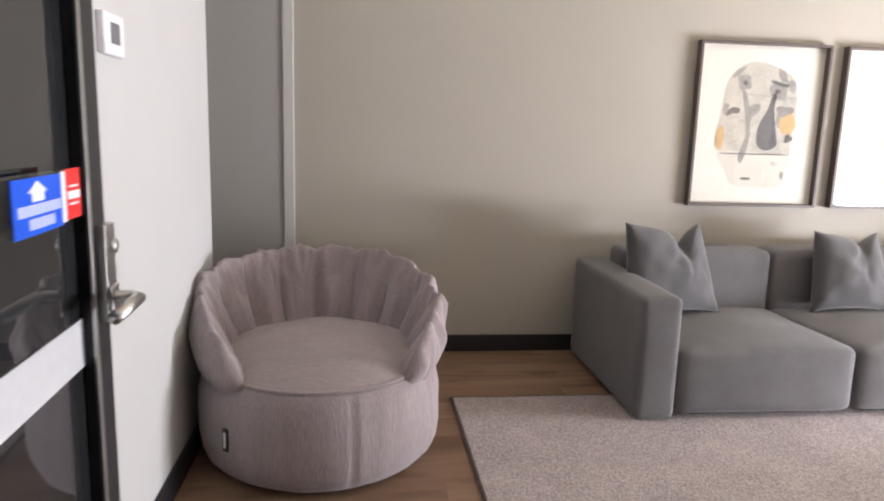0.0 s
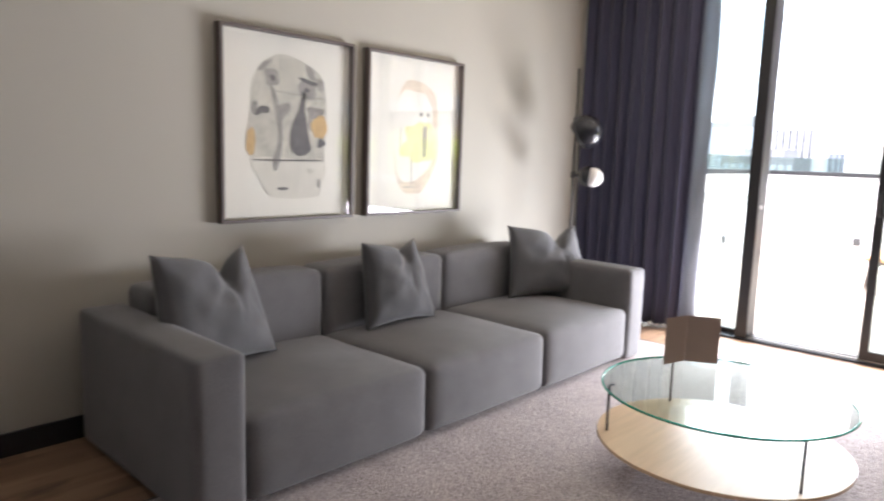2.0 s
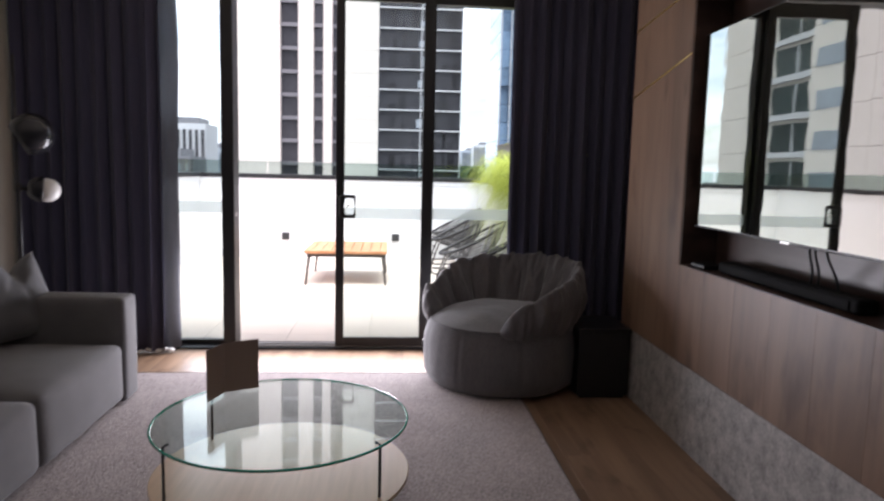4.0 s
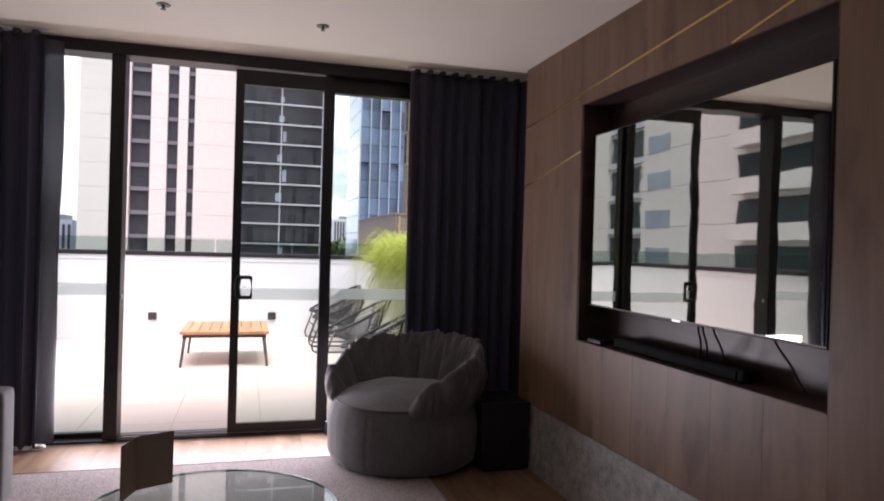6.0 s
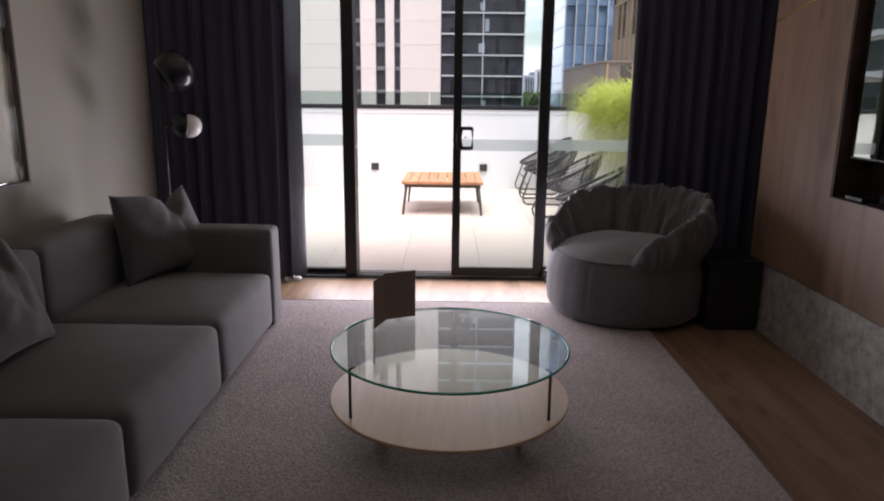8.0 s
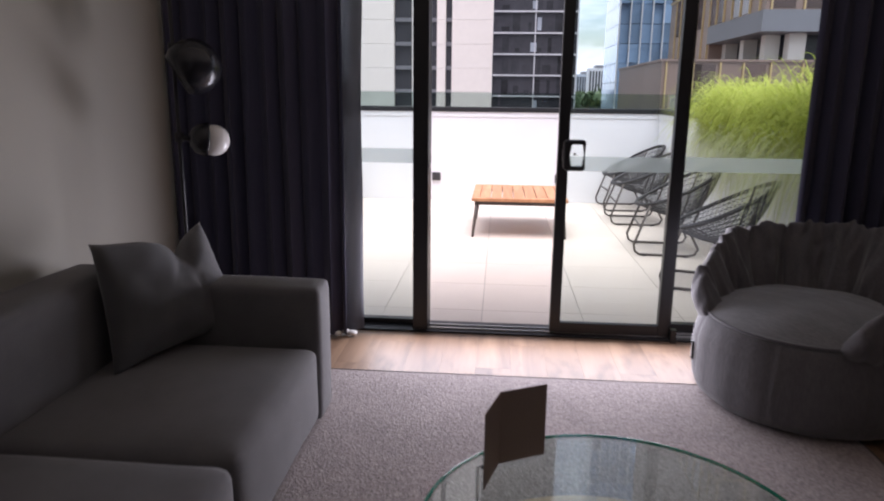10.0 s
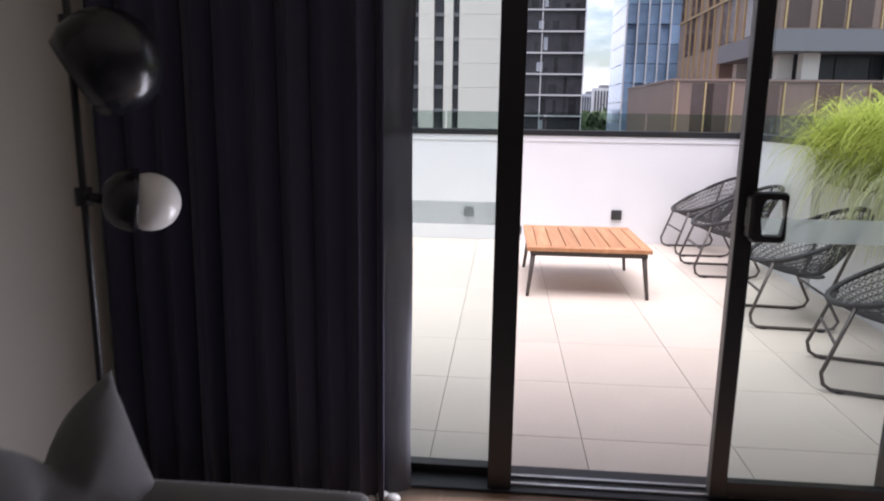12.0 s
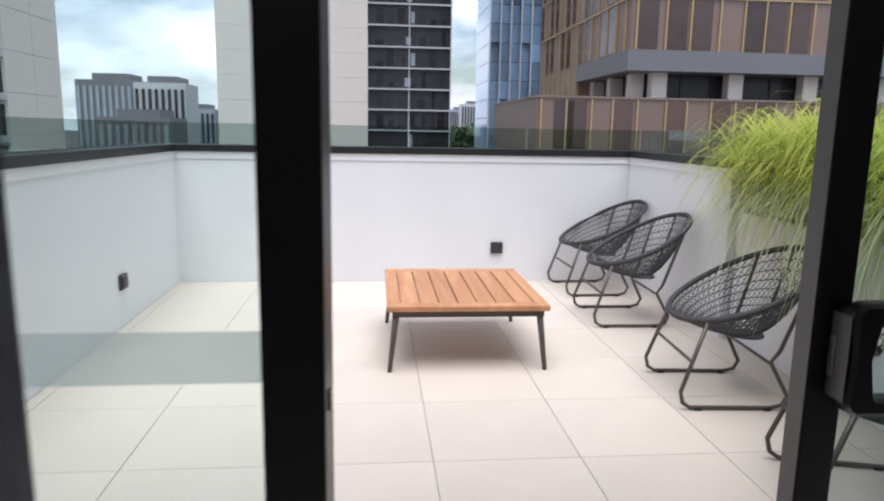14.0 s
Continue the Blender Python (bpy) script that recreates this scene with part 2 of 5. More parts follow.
M_BEAN = mat("taupe_beanbag_cloth", (0.3, 0.255, 0.258), 0.95, spot=0.16, scale=6, fine=0.34, fine_scale=70, bump=0.0025, bump_scale=45, stretch=(2.6, 2.6, 0.35), spec=0.12, sheen=0.3)
M_BEANSEAT = mat("taupe_seat_cloth", (0.31, 0.265, 0.257), 0.95, spot=0.16, scale=6, fine=0.34, fine_scale=60, bump=0.0025, bump_scale=45, stretch=(0.5, 2.6, 2.6), spec=0.12, sheen=0.3)
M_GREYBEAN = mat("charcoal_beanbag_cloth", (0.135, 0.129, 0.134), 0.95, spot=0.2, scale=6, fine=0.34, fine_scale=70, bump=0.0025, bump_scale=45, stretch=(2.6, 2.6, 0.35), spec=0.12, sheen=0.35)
# the charcoal cloth again, lightened for the window light on the seat's top
M_GREYSEATLIT = mat("charcoal_seat_cloth_lit", (0.195, 0.187, 0.192), 0.95, spot=0.2, scale=6, fine=0.34, fine_scale=60, bump=0.0025, bump_scale=45, stretch=(0.5, 2.6, 2.6), spec=0.12, sheen=0.35)
M_CURTAIN = mat("charcoal_curtain", (0.061, 0.061, 0.098), 0.9, spot=0.1, scale=3, fine=0.15, fine_scale=220, bump=0.0008, spec=0.15, sheen=0.15)
M_LINING = frosted("grey_curtain_hem", 0.74, (0.2, 0.2, 0.22), True)
M_PLY = wood("birch_shelf", (0.62, 0.43, 0.27), (0.7, 0.51, 0.34), 0.3, 0, 6.0, 0.03)
M_CARD = mat("mauve_brown_card", (0.26, 0.19, 0.172), 0.6, spot=0.06, fine=0.05)
M_PAPER = mat("cream_paper", (0.76, 0.73, 0.66), 0.7, spot=0.03, fine=0.03)
M_FRAME = mat("walnut_grey_frame", (0.1, 0.078, 0.07), 0.5, spot=0.15, fine=0.2, fine_scale=80, stretch=(1, 1, 1), bump=0.0004)
M_TV = mat("glossy_tv_screen", (0.56, 0.57, 0.53), 0.018, 1.0, spot=0.05, fine=0.0, bump=0.0007, bump_scale=2.2, spec=1.0)
M_GLOBE = mat("opal_glass", (0.82, 0.8, 0.77), 0.22, spot=0.03, fine=0.02)
M_TERRACE = mat("cream_porcelain_paver", (0.57, 0.503, 0.435), 0.55, spot=0.07, scale=2.5, fine=0.06, fine_scale=70, rand=0.03, bump=0.0006)
M_JOINT = mat("dark_joint", (0.24, 0.22, 0.195), 0.9, spot=0.15)
M_RENDER = mat("white_render", (0.74, 0.735, 0.74), 0.75, spot=0.05, scale=1.8, fine=0.04, fine_scale=110, bump=0.001)
M_TEAK = wood("orange_teak", (0.36, 0.16, 0.075), (0.52, 0.27, 0.14), 0.5, 0, 10.0, 0.08)
M_TAUPEMETAL = mat("taupe_metal", (0.085, 0.072, 0.065), 0.45, 0.3, spot=0.1)
M_ROPE = mat("charcoal_rope", (0.042, 0.04, 0.042), 0.75, spot=0.2, fine=0.25, fine_scale=300, bump=0.001)
M_SOCKET = mat("dark_socket", (0.03, 0.03, 0.032), 0.4, spot=0.1)
M_GRASS = blade("lime_grass_blades", (0.6, 0.64, 0.18), (0.38, 0.45, 0.09))
M_DRYGRASS = blade("pale_grass_blades", (0.78, 0.79, 0.58), (0.56, 0.61, 0.3))
M_SOIL = mat("dark_soil", (0.05, 0.04, 0.03), 0.95, spot=0.3, fine=0.4, bump=0.01)
M_GLASS = glass("window_glass", (0.915, 0.966, 0.955))
M_TABLEGLASS = glass("table_glass", (0.9, 0.965, 0.94), gloss=0.045, edge=0.85)
M_PICGLASS = glass("picture_glass", (0.98, 0.985, 0.98), gloss=0.055, edge=0.9)
M_BALGLASS = glass("balustrade_glass", (0.74, 0.8, 0.78))
M_FROST = frosted("frosted_band", 0.36)
M_GLASSEDGE = mat("green_glass_edge", (0.02, 0.3, 0.2), 0.1, spot=0.1)
M_DOORGLASS = mat("dark_door_glass", (0.022, 0.023, 0.025), 0.03, spot=0.05, fine=0.0, spec=1.0)
M_BLUE = mat("blue_sign", (0.0, 0.09, 0.7), 0.4, spot=0.03)
M_RED = mat("red_sign", (0.75, 0.02, 0.02), 0.4, spot=0.03)
M_SIGNW = mat("white_sign", (0.8, 0.8, 0.82), 0.4, spot=0.03)
M_SIGNPALE = mat("pale_blue_sign_ink", (0.45, 0.52, 0.85), 0.4, spot=0.03)
M_CONC = mat("pale_precast_concrete", (0.74, 0.69, 0.635), 0.8, spot=0.06, scale=0.05, fine=0.05, fine_scale=1.0)
M_DARKGLZ = mat("dark_tower_glazing", (0.03, 0.03, 0.035), 0.2, spot=0.6, scale=0.18, fine=0.5, fine_scale=0.9, island=0.6, spec=0.25)
M_BROWNGLZ = mat("bronze_glazing", (0.09, 0.055, 0.048), 0.12, spot=0.4, scale=0.3, fine=0.2, fine_scale=1.5, rand=0.4)
M_BROWN = mat("bronze_panel", (0.25, 0.175, 0.145), 0.4, 0.2, spot=0.12, scale=0.4, fine=0.05, fine_scale=4, rand=0.15)
M_GOLD = mat("gold_fin", (0.5, 0.365, 0.19), 0.4, 0.5, spot=0.12, scale=0.4)
M_GREYBAND = mat("grey_soffit_band", (0.17, 0.17, 0.185), 0.5, spot=0.08, scale=0.2)
M_BLUEGLZ = mat("blue_tower_glazing", (0.24, 0.36, 0.52), 0.08, 0.3, spot=0.4, scale=0.04, fine=0.3, fine_scale=0.4, island=0.4)
M_PALESTEEL = mat("pale_mullion", (0.55, 0.56, 0.58), 0.5, spot=0.08, scale=0.2)
M_CITY = mat("far_city_grey", (0.34, 0.38, 0.43), 0.8, spot=0.3, scale=0.03, fine=0.3, fine_scale=0.3)
M_TREE = mat("tree_leaves", (0.055, 0.085, 0.035), 0.8, spot=0.3, scale=0.3, fine=0.4, fine_scale=2.0)
M_GROUND = mat("city_ground", (0.07, 0.072, 0.075), 0.9, spot=0.3, scale=0.02, fine=0.3, fine_scale=0.2)


# ---- mesh helpers ----
def part(name, bm, material, parent=None, label="", smooth=False, at=None):
    """Links a bmesh as one mesh object, under a thing or a part."""
    me = bpy.data.meshes.new(name)
    if smooth:
        for f in bm.faces:
            f.smooth = True
    bm.to_mesh(me)
    bm.free()
    for m in (material if isinstance(material, (list, tuple)) else [material]):
        me.materials.append(m)
    ob = new(name, me)
    if parent is not None:
        ob.parent = parent
    if at is not None:
        ob.matrix_basis = at
    if label:
        tagged(ob, label)
    return ob


def thing(name, label, category, at=None, group="", kind=""):
    ob = new(name)
    ob.empty_display_size = 0.1
    if at is not None:
        ob.matrix_basis = at
    return tagged(ob, label, category, group, kind)


def box(x0, x1, y0, y1, z0, z1, bevel=0.0, bm=None, seg=2):
    bm = bm or bmesh.new()
    vs = [bm.verts.new((x, y, z)) for x in (x0, x1) for y in (y0, y1) for z in (z0, z1)]
    fs = [(0, 1, 3, 2), (4, 6, 7, 5), (0, 4, 5, 1), (2, 3, 7, 6), (0, 2, 6, 4), (1, 5, 7, 3)]
    faces = [bm.faces.new([vs[i] for i in f]) for f in fs]
    bmesh.ops.recalc_face_normals(bm, faces=faces)
    if bevel:
        es = list({e for f in faces for e in f.edges})
        bmesh.ops.bevel(bm, geom=es, offset=bevel, segments=seg, affect="EDGES", profile=0.5)
    return bm


def prism(outline, z0, z1, bm=None):
    """An upright prism over a closed outline of (x, y)."""
    bm = bm or bmesh.new()
    lo = [bm.verts.new((x, y, z0)) for x, y in outline]
    hi = [bm.verts.new((x, y, z1)) for x, y in outline]
    n = len(lo)
    fs = [bm.faces.new(lo[::-1]), bm.faces.new(hi)]
    for i in range(n):
        fs.append(bm.faces.new((lo[i], lo[(i + 1) % n], hi[(i + 1) % n], hi[i])))
    bmesh.ops.recalc_face_normals(bm, faces=fs)
    return bm


def disc(cx, cy, r, z0, z1, n=48, bm=None, bevel=0.0):
    bm = bm or bmesh.new()
    prism([(cx + r * math.cos(2 * math.pi * i / n), cy + r * math.sin(2 * math.pi * i / n)) for i in range(n)], z0, z1, bm)
    if bevel:
        es = [e for e in bm.edges if abs(e.verts[0].co.z - e.verts[1].co.z) < 1e-6]
        bmesh.ops.bevel(bm, geom=es, offset=bevel, segments=2, affect="EDGES", profile=0.5)
    return bm


def tube(points, r, n=8, bm=None, closed=False, r2=None):
    """A round bar along a line of points; r2: the radius at its end."""
    bm = bm or bmesh.new()
    pts = [Vector(p) for p in points]
    rings, up = [], None
    k = len(pts)
    for i, p in enumerate(pts):
        a = pts[(i - 1) % k] if closed or i > 0 else p
        b = pts[(i + 1) % k] if closed or i < k - 1 else p
        d = (b - a).normalized()
        if up is None:
            up = d.orthogonal().normalized()
        up = (up - d * up.dot(d)).normalized()
        side = d.cross(up)
        rr = r if r2 is None else r + (r2 - r) * i / (k - 1)
        rings.append([bm.verts.new(p + (up * math.cos(2 * math.pi * j / n) + side * math.sin(2 * math.pi * j / n)) * rr) for j in range(n)])
    for i in range(k if closed else k - 1):
        a, b = rings[i], rings[(i + 1) % k]
        for j in range(n):
            bm.faces.new((a[j], a[(j + 1) % n], b[(j + 1) % n], b[j]))
    if not closed:
        bm.faces.new(rings[0][::-1])
        bm.faces.new(rings[-1])
    return bm


def soft_box(sx, sy, sz, r, puff=(0, 0, 0), n=10, bm=None, wob=0.0, seed=0):
    """An upholstered block, centred on its base: rounded edges, faces that swell."""
    bm = bm or bmesh.new()
    half = Vector((sx / 2, sy / 2, sz / 2))
    seen = {}

    def vert(p):
        key = tuple(round(c, 5) for c in p)
        if key not in seen:
            q = Vector((p[0] * half.x, p[1] * half.y, p[2] * half.z))
            core = Vector([max(-(h - r), min(h - r, c)) for c, h in zip(q, half)])
            d = q - core
            q = core + d.normalized() * r if d.length > 1e-6 else q
            ax = [abs(c) for c in p]
            for i in range(3):
                j, k = (i + 1) % 3, (i + 2) % 3
                q[i] += math.copysign(puff[i] * (1 - ax[j] ** 2) * (1 - ax[k] ** 2), p[i]) * (ax[i] ** 3)
            if wob:
                q += noise.noise_vector(q * 4 + Vector((seed, seed * 2, 0))) * wob
            seen[key] = bm.verts.new(q + Vector((0, 0, half.z)))
        return seen[key]

    def warp(t):
        return math.copysign(1 - (1 - abs(t)) ** 1.7, t)

    grid = [warp(-1 + 2 * i / n) for i in range(n + 1)]
    for ax in range(3):
        for s in (-1, 1):
            for i in range(n):
                for j in range(n):
                    quad = []
                    for a, b in ((i, j), (i + 1, j), (i + 1, j + 1), (i, j + 1)):
                        p = [0, 0, 0]
                        p[ax], p[(ax + 1) % 3], p[(ax + 2) % 3] = s, grid[a], grid[b]
                        quad.append(vert(p))
                    bm.faces.new(quad if s > 0 else quad[::-1])
    return bm


def lathe(profile, n=32, bm=None, wob=None):
    """A body of revolution about z from (radius, height) pairs."""
    bm = bm or bmesh.new()
    rings = []
    for r, z in profile:
        if r < 1e-5:
            rings.append([bm.verts.new((0, 0, z))])
        else:
            row = []
            for i in range(n):
                a = 2 * math.pi * i / n
                k = wob(a, z) if wob else 1
                row.append(bm.verts.new((r * k * math.cos(a), r * k * math.sin(a), z)))
            rings.append(row)
    for a, b in zip(rings, rings[1:]):
        for i in range(n):
            j = (i + 1) % n
            if len(a) == 1:
                bm.faces.new((a[0], b[j], b[i]))
            elif len(b) == 1:
                bm.faces.new((a[i], a[j], b[0]))
            else:
                bm.faces.new((a[i], a[j], b[j], b[i]))
    bmesh.ops.recalc_face_normals(bm, faces=bm.faces[:])
    return bm


def struct(name, bm, material, label, category, parent=None, smooth=False):
    return tagged(part(name, bm, material, parent, "", smooth), label, category, kind="structure")


# ---- the room's shell ----
CEIL_Z, POCKET_Z = 2.64, 2.80
struct("floor_slab", box(-0.75, 6.42, -1.5, 5.0, -0.25, -0.022), M_JOINT, "concrete slab under the boards", "floor")
struct("wall_north", box(-0.75, 6.42, 4.80, 4.98, -0.02, 2.9), M_WALL, "greige painted wall behind the sofa", "wall")
struct("wall_west", box(-0.20, -0.02, 0.92, 3.93, -0.02, 2.9), M_WHITEWALL, "white painted wall beside the entrance", "wall")
struct("wall_recess", box(-0.75, -0.60, 3.75, 4.80, -0.02, 2.9), M_WALL, "greige wall at the back of the recess", "wall")
struct("wall_recess_side", box(-0.60, -0.20, 3.78, 3.93, -0.02, 2.9), M_WALL, "greige side of the recess", "wall")
M_GREYPANEL = mat("cool_grey_panel_paint", (0.37, 0.365, 0.35), 0.7, spot=0.03, fine=0.02, fine_scale=120, bump=0.0005)
struct("wall_panel", box(-0.60, 0.212, 4.79, 4.80, 0.105, 2.64), M_GREYPANEL, "cool grey painted panel in the recess", "wall")
struct("trim_strip", box(0.213, 0.273, 4.778, 4.80, 0.0, 2.64, 0.003), M_WHITEWALL, "white vertical cover strip on the wall", "trim")
bm = box(-0.20, 0.20, 0.56, 0.92, -0.02, 2.9)
box(1.30, 1.75, 0.56, 0.92, -0.02, 2.9, bm=bm)
box(0.20, 1.30, 0.56, 0.92, 2.12, 2.9, bm=bm)
struct("wall_entrance", bm, M_WHITEWALL, "white wall with the entrance opening", "wall")
bm = box(-0.20, 0.0, -1.5, 0.56, -0.02, 2.9)
box(1.75, 1.90, -1.5, 0.92, -0.02, 2.9, bm=bm)
box(0.0, 1.75, -1.5, -1.35, -0.02, 2.9, bm=bm)
struct("wall_corridor", bm, M_WHITEWALL, "white corridor walls outside the entrance", "wall")
struct("wall_south", box(1.90, 5.30, 0.0, 0.49, -0.02, 2.9), M_WALL, "wall behind the timber panels", "wall")
bm = box(-0.75, 5.36, -1.5, 4.98, CEIL_Z, 2.95)
struct("ceiling", bm, M_CEIL, "white plasterboard ceiling", "ceiling")
struct("ceiling_pocket", box(5.36, 6.42, -0.15, 4.98, POCKET_Z, 2.95), M_CEIL, "raised curtain pocket in the ceiling", "ceiling")
struct("ceiling_bead", box(5.362, 5.40, 0.49, 4.80, 2.655, 2.672), M_CEIL, "slim shadow-gap bead along the ceiling edge", "trim")
for nm, b_ in (("baseboard_north", (0.274, 6.1, 4.785, 4.80)), ("baseboard_north_short", (-0.60, 0.212, 4.785, 4.80)), ("baseboard_west", (-0.02, -0.005, 0.93, 3.93))):
    struct(nm, box(*b_, 0.0, 0.105, 0.003), M_BLACKBASE, "black skirting board along the wall", "baseboard")

# timber boards round the television niche, one by one
panel_wall = thing("wall_panelling", "walnut boards covering the television wall", "panelling", kind="structure")
edges = [1.92, 2.18, 2.46, 2.755, 3.04, 3.33, 3.62, 3.91, 4.20, 4.49, 4.76, 5.03, 5.30]
for a, b in zip(edges, edges[1:]):
    if 2.7 < a < 4.45:
        part("board", box(a + 0.0003, b - 0.0003, 0.49, 0.69, 0.43, 0.925, 0.0005, seg=1), M_WALNUT, panel_wall)
        part("board", box(a + 0.0003, b - 0.0003, 0.49, 0.69, 2.25, 2.64, 0.0005, seg=1), M_WALNUT, panel_wall)
    else:
        part("board", box(a + 0.0003, b - 0.0003, 0.49, 0.69, 0.43, 2.64, 0.0005, seg=1), M_WALNUT, panel_wall)
niche = thing("niche_lining", "dark veneered lining of the television niche", "panelling", kind="structure")
part("back", box(2.757, 4.488, 0.491, 0.50, 0.925, 2.25), M_NICHE, niche)
part("side", box(2.755, 2.765, 0.50, 0.686, 0.925, 2.25), M_NICHE, niche)
part("side", box(4.478, 4.49, 0.50, 0.686, 0.925, 2.25), M_NICHE, niche)
part("ledge", box(2.765, 4.478, 0.50, 0.688, 0.915, 0.929), M_NICHE, niche)
part("top", box(2.765, 4.478, 0.50, 0.686, 2.246, 2.256), M_NICHE, niche)


def inlay(x0, z0, x1, z1):
    d = Vector((x1 - x0, 0, z1 - z0))
    n_ = Vector((-d.z, 0, d.x)).normalized() * 0.0045
    bm = bmesh.new()
    q = [Vector((x0, 0.6895, z0)) - n_, Vector((x1, 0.6895, z1)) - n_, Vector((x1, 0.6895, z1)) + n_, Vector((x0, 0.6895, z0)) + n_]
    lo = [bm.verts.new(v) for v in q]
    hi = [bm.verts.new(v + Vector((0, 0.0035, 0))) for v in q]
    bm.faces.new(lo)
    bm.faces.new(hi)
    for i in range(4):
        bm.faces.new((lo[i], lo[(i + 1) % 4], hi[(i + 1) % 4], hi[i]))
    bmesh.ops.recalc_face_normals(bm, faces=bm.faces[:])
    struct("trim_inlay", bm, M_BRASS, "thin brass inlay line in the timber boards", "trim")


inlay(5.29, 2.245, 2.2, 2.515)
inlay(3.26, 2.252, 2.2, 2.46)
inlay(5.29, 1.85, 4.493, 1.99)
struct("stone_plinth", box(1.92, 5.30, 0.49, 0.684, 0.0, 0.424, 0.003), M_STONE, "grey mottled stone plinth under the boards", "plinth")

# the ends of the window wall
struct("wall_pocket", box(5.30, 6.42, -0.15, 0.0, -0.02, 2.95), M_WALL, "plain wall behind the curtain stack", "wall")
bm = box(6.20, 6.42, 0.0, 0.40, -0.02, 2.95)
box(6.20, 6.42, 4.70, 4.80, -0.02, 2.799, bm=bm)
struct("wall_east", bm, M_WALL, "wall beside the window", "wall")

# ---- window ----
window = thing("window_1", "black aluminium sliding window wall, the sliding door half open", "window", kind="structure")
part("head", box(6.22, 6.42, 0.40, 4.70, 2.715, 2.80, 0.004), M_BLACKALU, window)
part("sill", box(6.22, 6.42, 0.40, 4.70, -0.02, 0.012, 0.003), M_BLACKALU, window)
part("track", box(6.262, 6.275, 0.40, 3.34, 0.012, 0.022, 0.001), M_STEEL, window)
part("track", box(6.322, 6.335, 0.40, 3.34, 0.012, 0.022, 0.001), M_STEEL, window)
part("post", box(6.235, 6.41, 3.335, 3.425, 0.012, 2.715, 0.003), M_BLACKALU, window)
part("jamb", box(6.24, 6.41, 0.40, 0.47, 0.012, 2.715, 0.003), M_BLACKALU, window)
part("jamb", box(6.24, 6.41, 4.64, 4.70, 0.012, 2.715, 0.003), M_BLACKALU, window)
part("bottom_rail", box(6.33, 6.385, 3.425, 4.64, 0.012, 0.045, 0.002), M_BLACKALU, window)
pane = part("pane", box(6.353, 6.361, 3.42, 4.65, 0.04, 2.72), M_GLASS, window)
pane.visible_shadow = False
part("band", box(6.3505, 6.3525, 3.426, 4.63, 1.02, 1.105), M_FROST, window, "frosted safety band").visible_shadow = False
part("mullion", box(6.31, 6.40, 1.86, 1.925, 0.012, 2.60, 0.003), M_BLACKALU, window)
part("transom", box(6.31, 6.40, 0.47, 1.93, 2.60, 2.715, 0.003), M_BLACKALU, window)
part("bottom_rail", box(6.33, 6.385, 0.47, 1.86, 0.012, 0.075, 0.002), M_BLACKALU, window)
pane = part("pane", box(6.351, 6.359, 0.46, 1.87, 0.07, 2.61), M_GLASS, window)
pane.visible_shadow = False
part("band", box(6.348, 6.350, 0.47, 1.86, 1.0, 1.085), M_FROST, window, "frosted safety band").visible_shadow = False
slider = part("sliding_door", box(6.248, 6.29, 2.53, 2.59, 0.022, 2.70, 0.003), M_BLACKALU, window, "black framed sliding door leaf")
part("stile", box(6.245, 6.295, 1.885, 1.95, 0.022, 2.70, 0.003), M_BLACKALU, slider)
part("rail", box(6.249, 6.289, 1.95, 2.53, 0.022, 0.085, 0.002), M_BLACKALU, slider)
part("rail", box(6.249, 6.289, 1.95, 2.53, 2.59, 2.70, 0.002), M_BLACKALU, slider)
pane = part("pane", box(6.266, 6.274, 1.945, 2.535, 0.08, 2.60), M_GLASS, slider)
pane.visible_shadow = False
part("band", box(6.2635, 6.2655, 1.951, 2.529, 1.0, 1.085), M_FROST, slider, "frosted safety band").visible_shadow = False
# added sheet on the black stile: its grey stands for the sky's light
part("edge_strip", box(6.249, 6.289, 2.5905, 2.5925, 0.03, 2.69), M_DAYLITALU, slider, "door leaf's edge face with daylight painted in grey")


def round_rect(y0, y1, z0, z1, r, n=6, waist=0.0):
    """The corners of an upright rounded rectangle in a plane of constant x, slimmer by waist at mid height."""
    out = []
    for cy, cz, a0 in ((y1 - r, z1 - r, 0), (y0 + r, z1 - r, 90), (y0 + r, z0 + r, 180), (y1 - r, z0 + r, 270)):
        for i in range(n + 1):
            a = radians(a0 + 90 * i / n)
            out.append((cy + r * math.cos(a), cz + r * math.sin(a)))
        if waist and a0 in (90, 270):
            out += [(y0 + waist, (z0 + z1) / 2)] if a0 == 90 else [(y1 - waist, (z0 + z1) / 2)]
    return out


bm = bmesh.new()
rings = [[bm.verts.new((x, y, z)) for y, z in line] for x, line in (
    (6.222, round_rect(2.44, 2.562, 1.008, 1.182, 0.02, waist=0.004)), (6.2, round_rect(2.44, 2.562, 1.008, 1.182, 0.02, waist=0.004)), (6.192, round_rect(2.445, 2.557, 1.013, 1.177, 0.017, waist=0.004)),
    (6.192, round_rect(2.454, 2.523, 1.031, 1.157, 0.012, waist=-0.008)), (6.2, round_rect(2.456, 2.52, 1.034, 1.156, 0.01, waist=-0.008)), (6.222, round_rect(2.456, 2.52, 1.034, 1.156, 0.01, waist=-0.008)))]
for ra, rb in zip(rings, rings[1:] + rings[:1]):
    for i in range(len(ra)):
        j = (i + 1) % len(ra)
        bm.faces.new((ra[i], ra[j], rb[j], rb[i]))
bmesh.ops.recalc_face_normals(bm, faces=bm.faces[:])
part("pull_handle", bm, M_BLACKPL, slider, "black looped pull handle")
part("handle_mount", box(6.2225, 6.2475, 2.531, 2.561, 1.02, 1.17, 0.003), M_BLACKPL, slider)
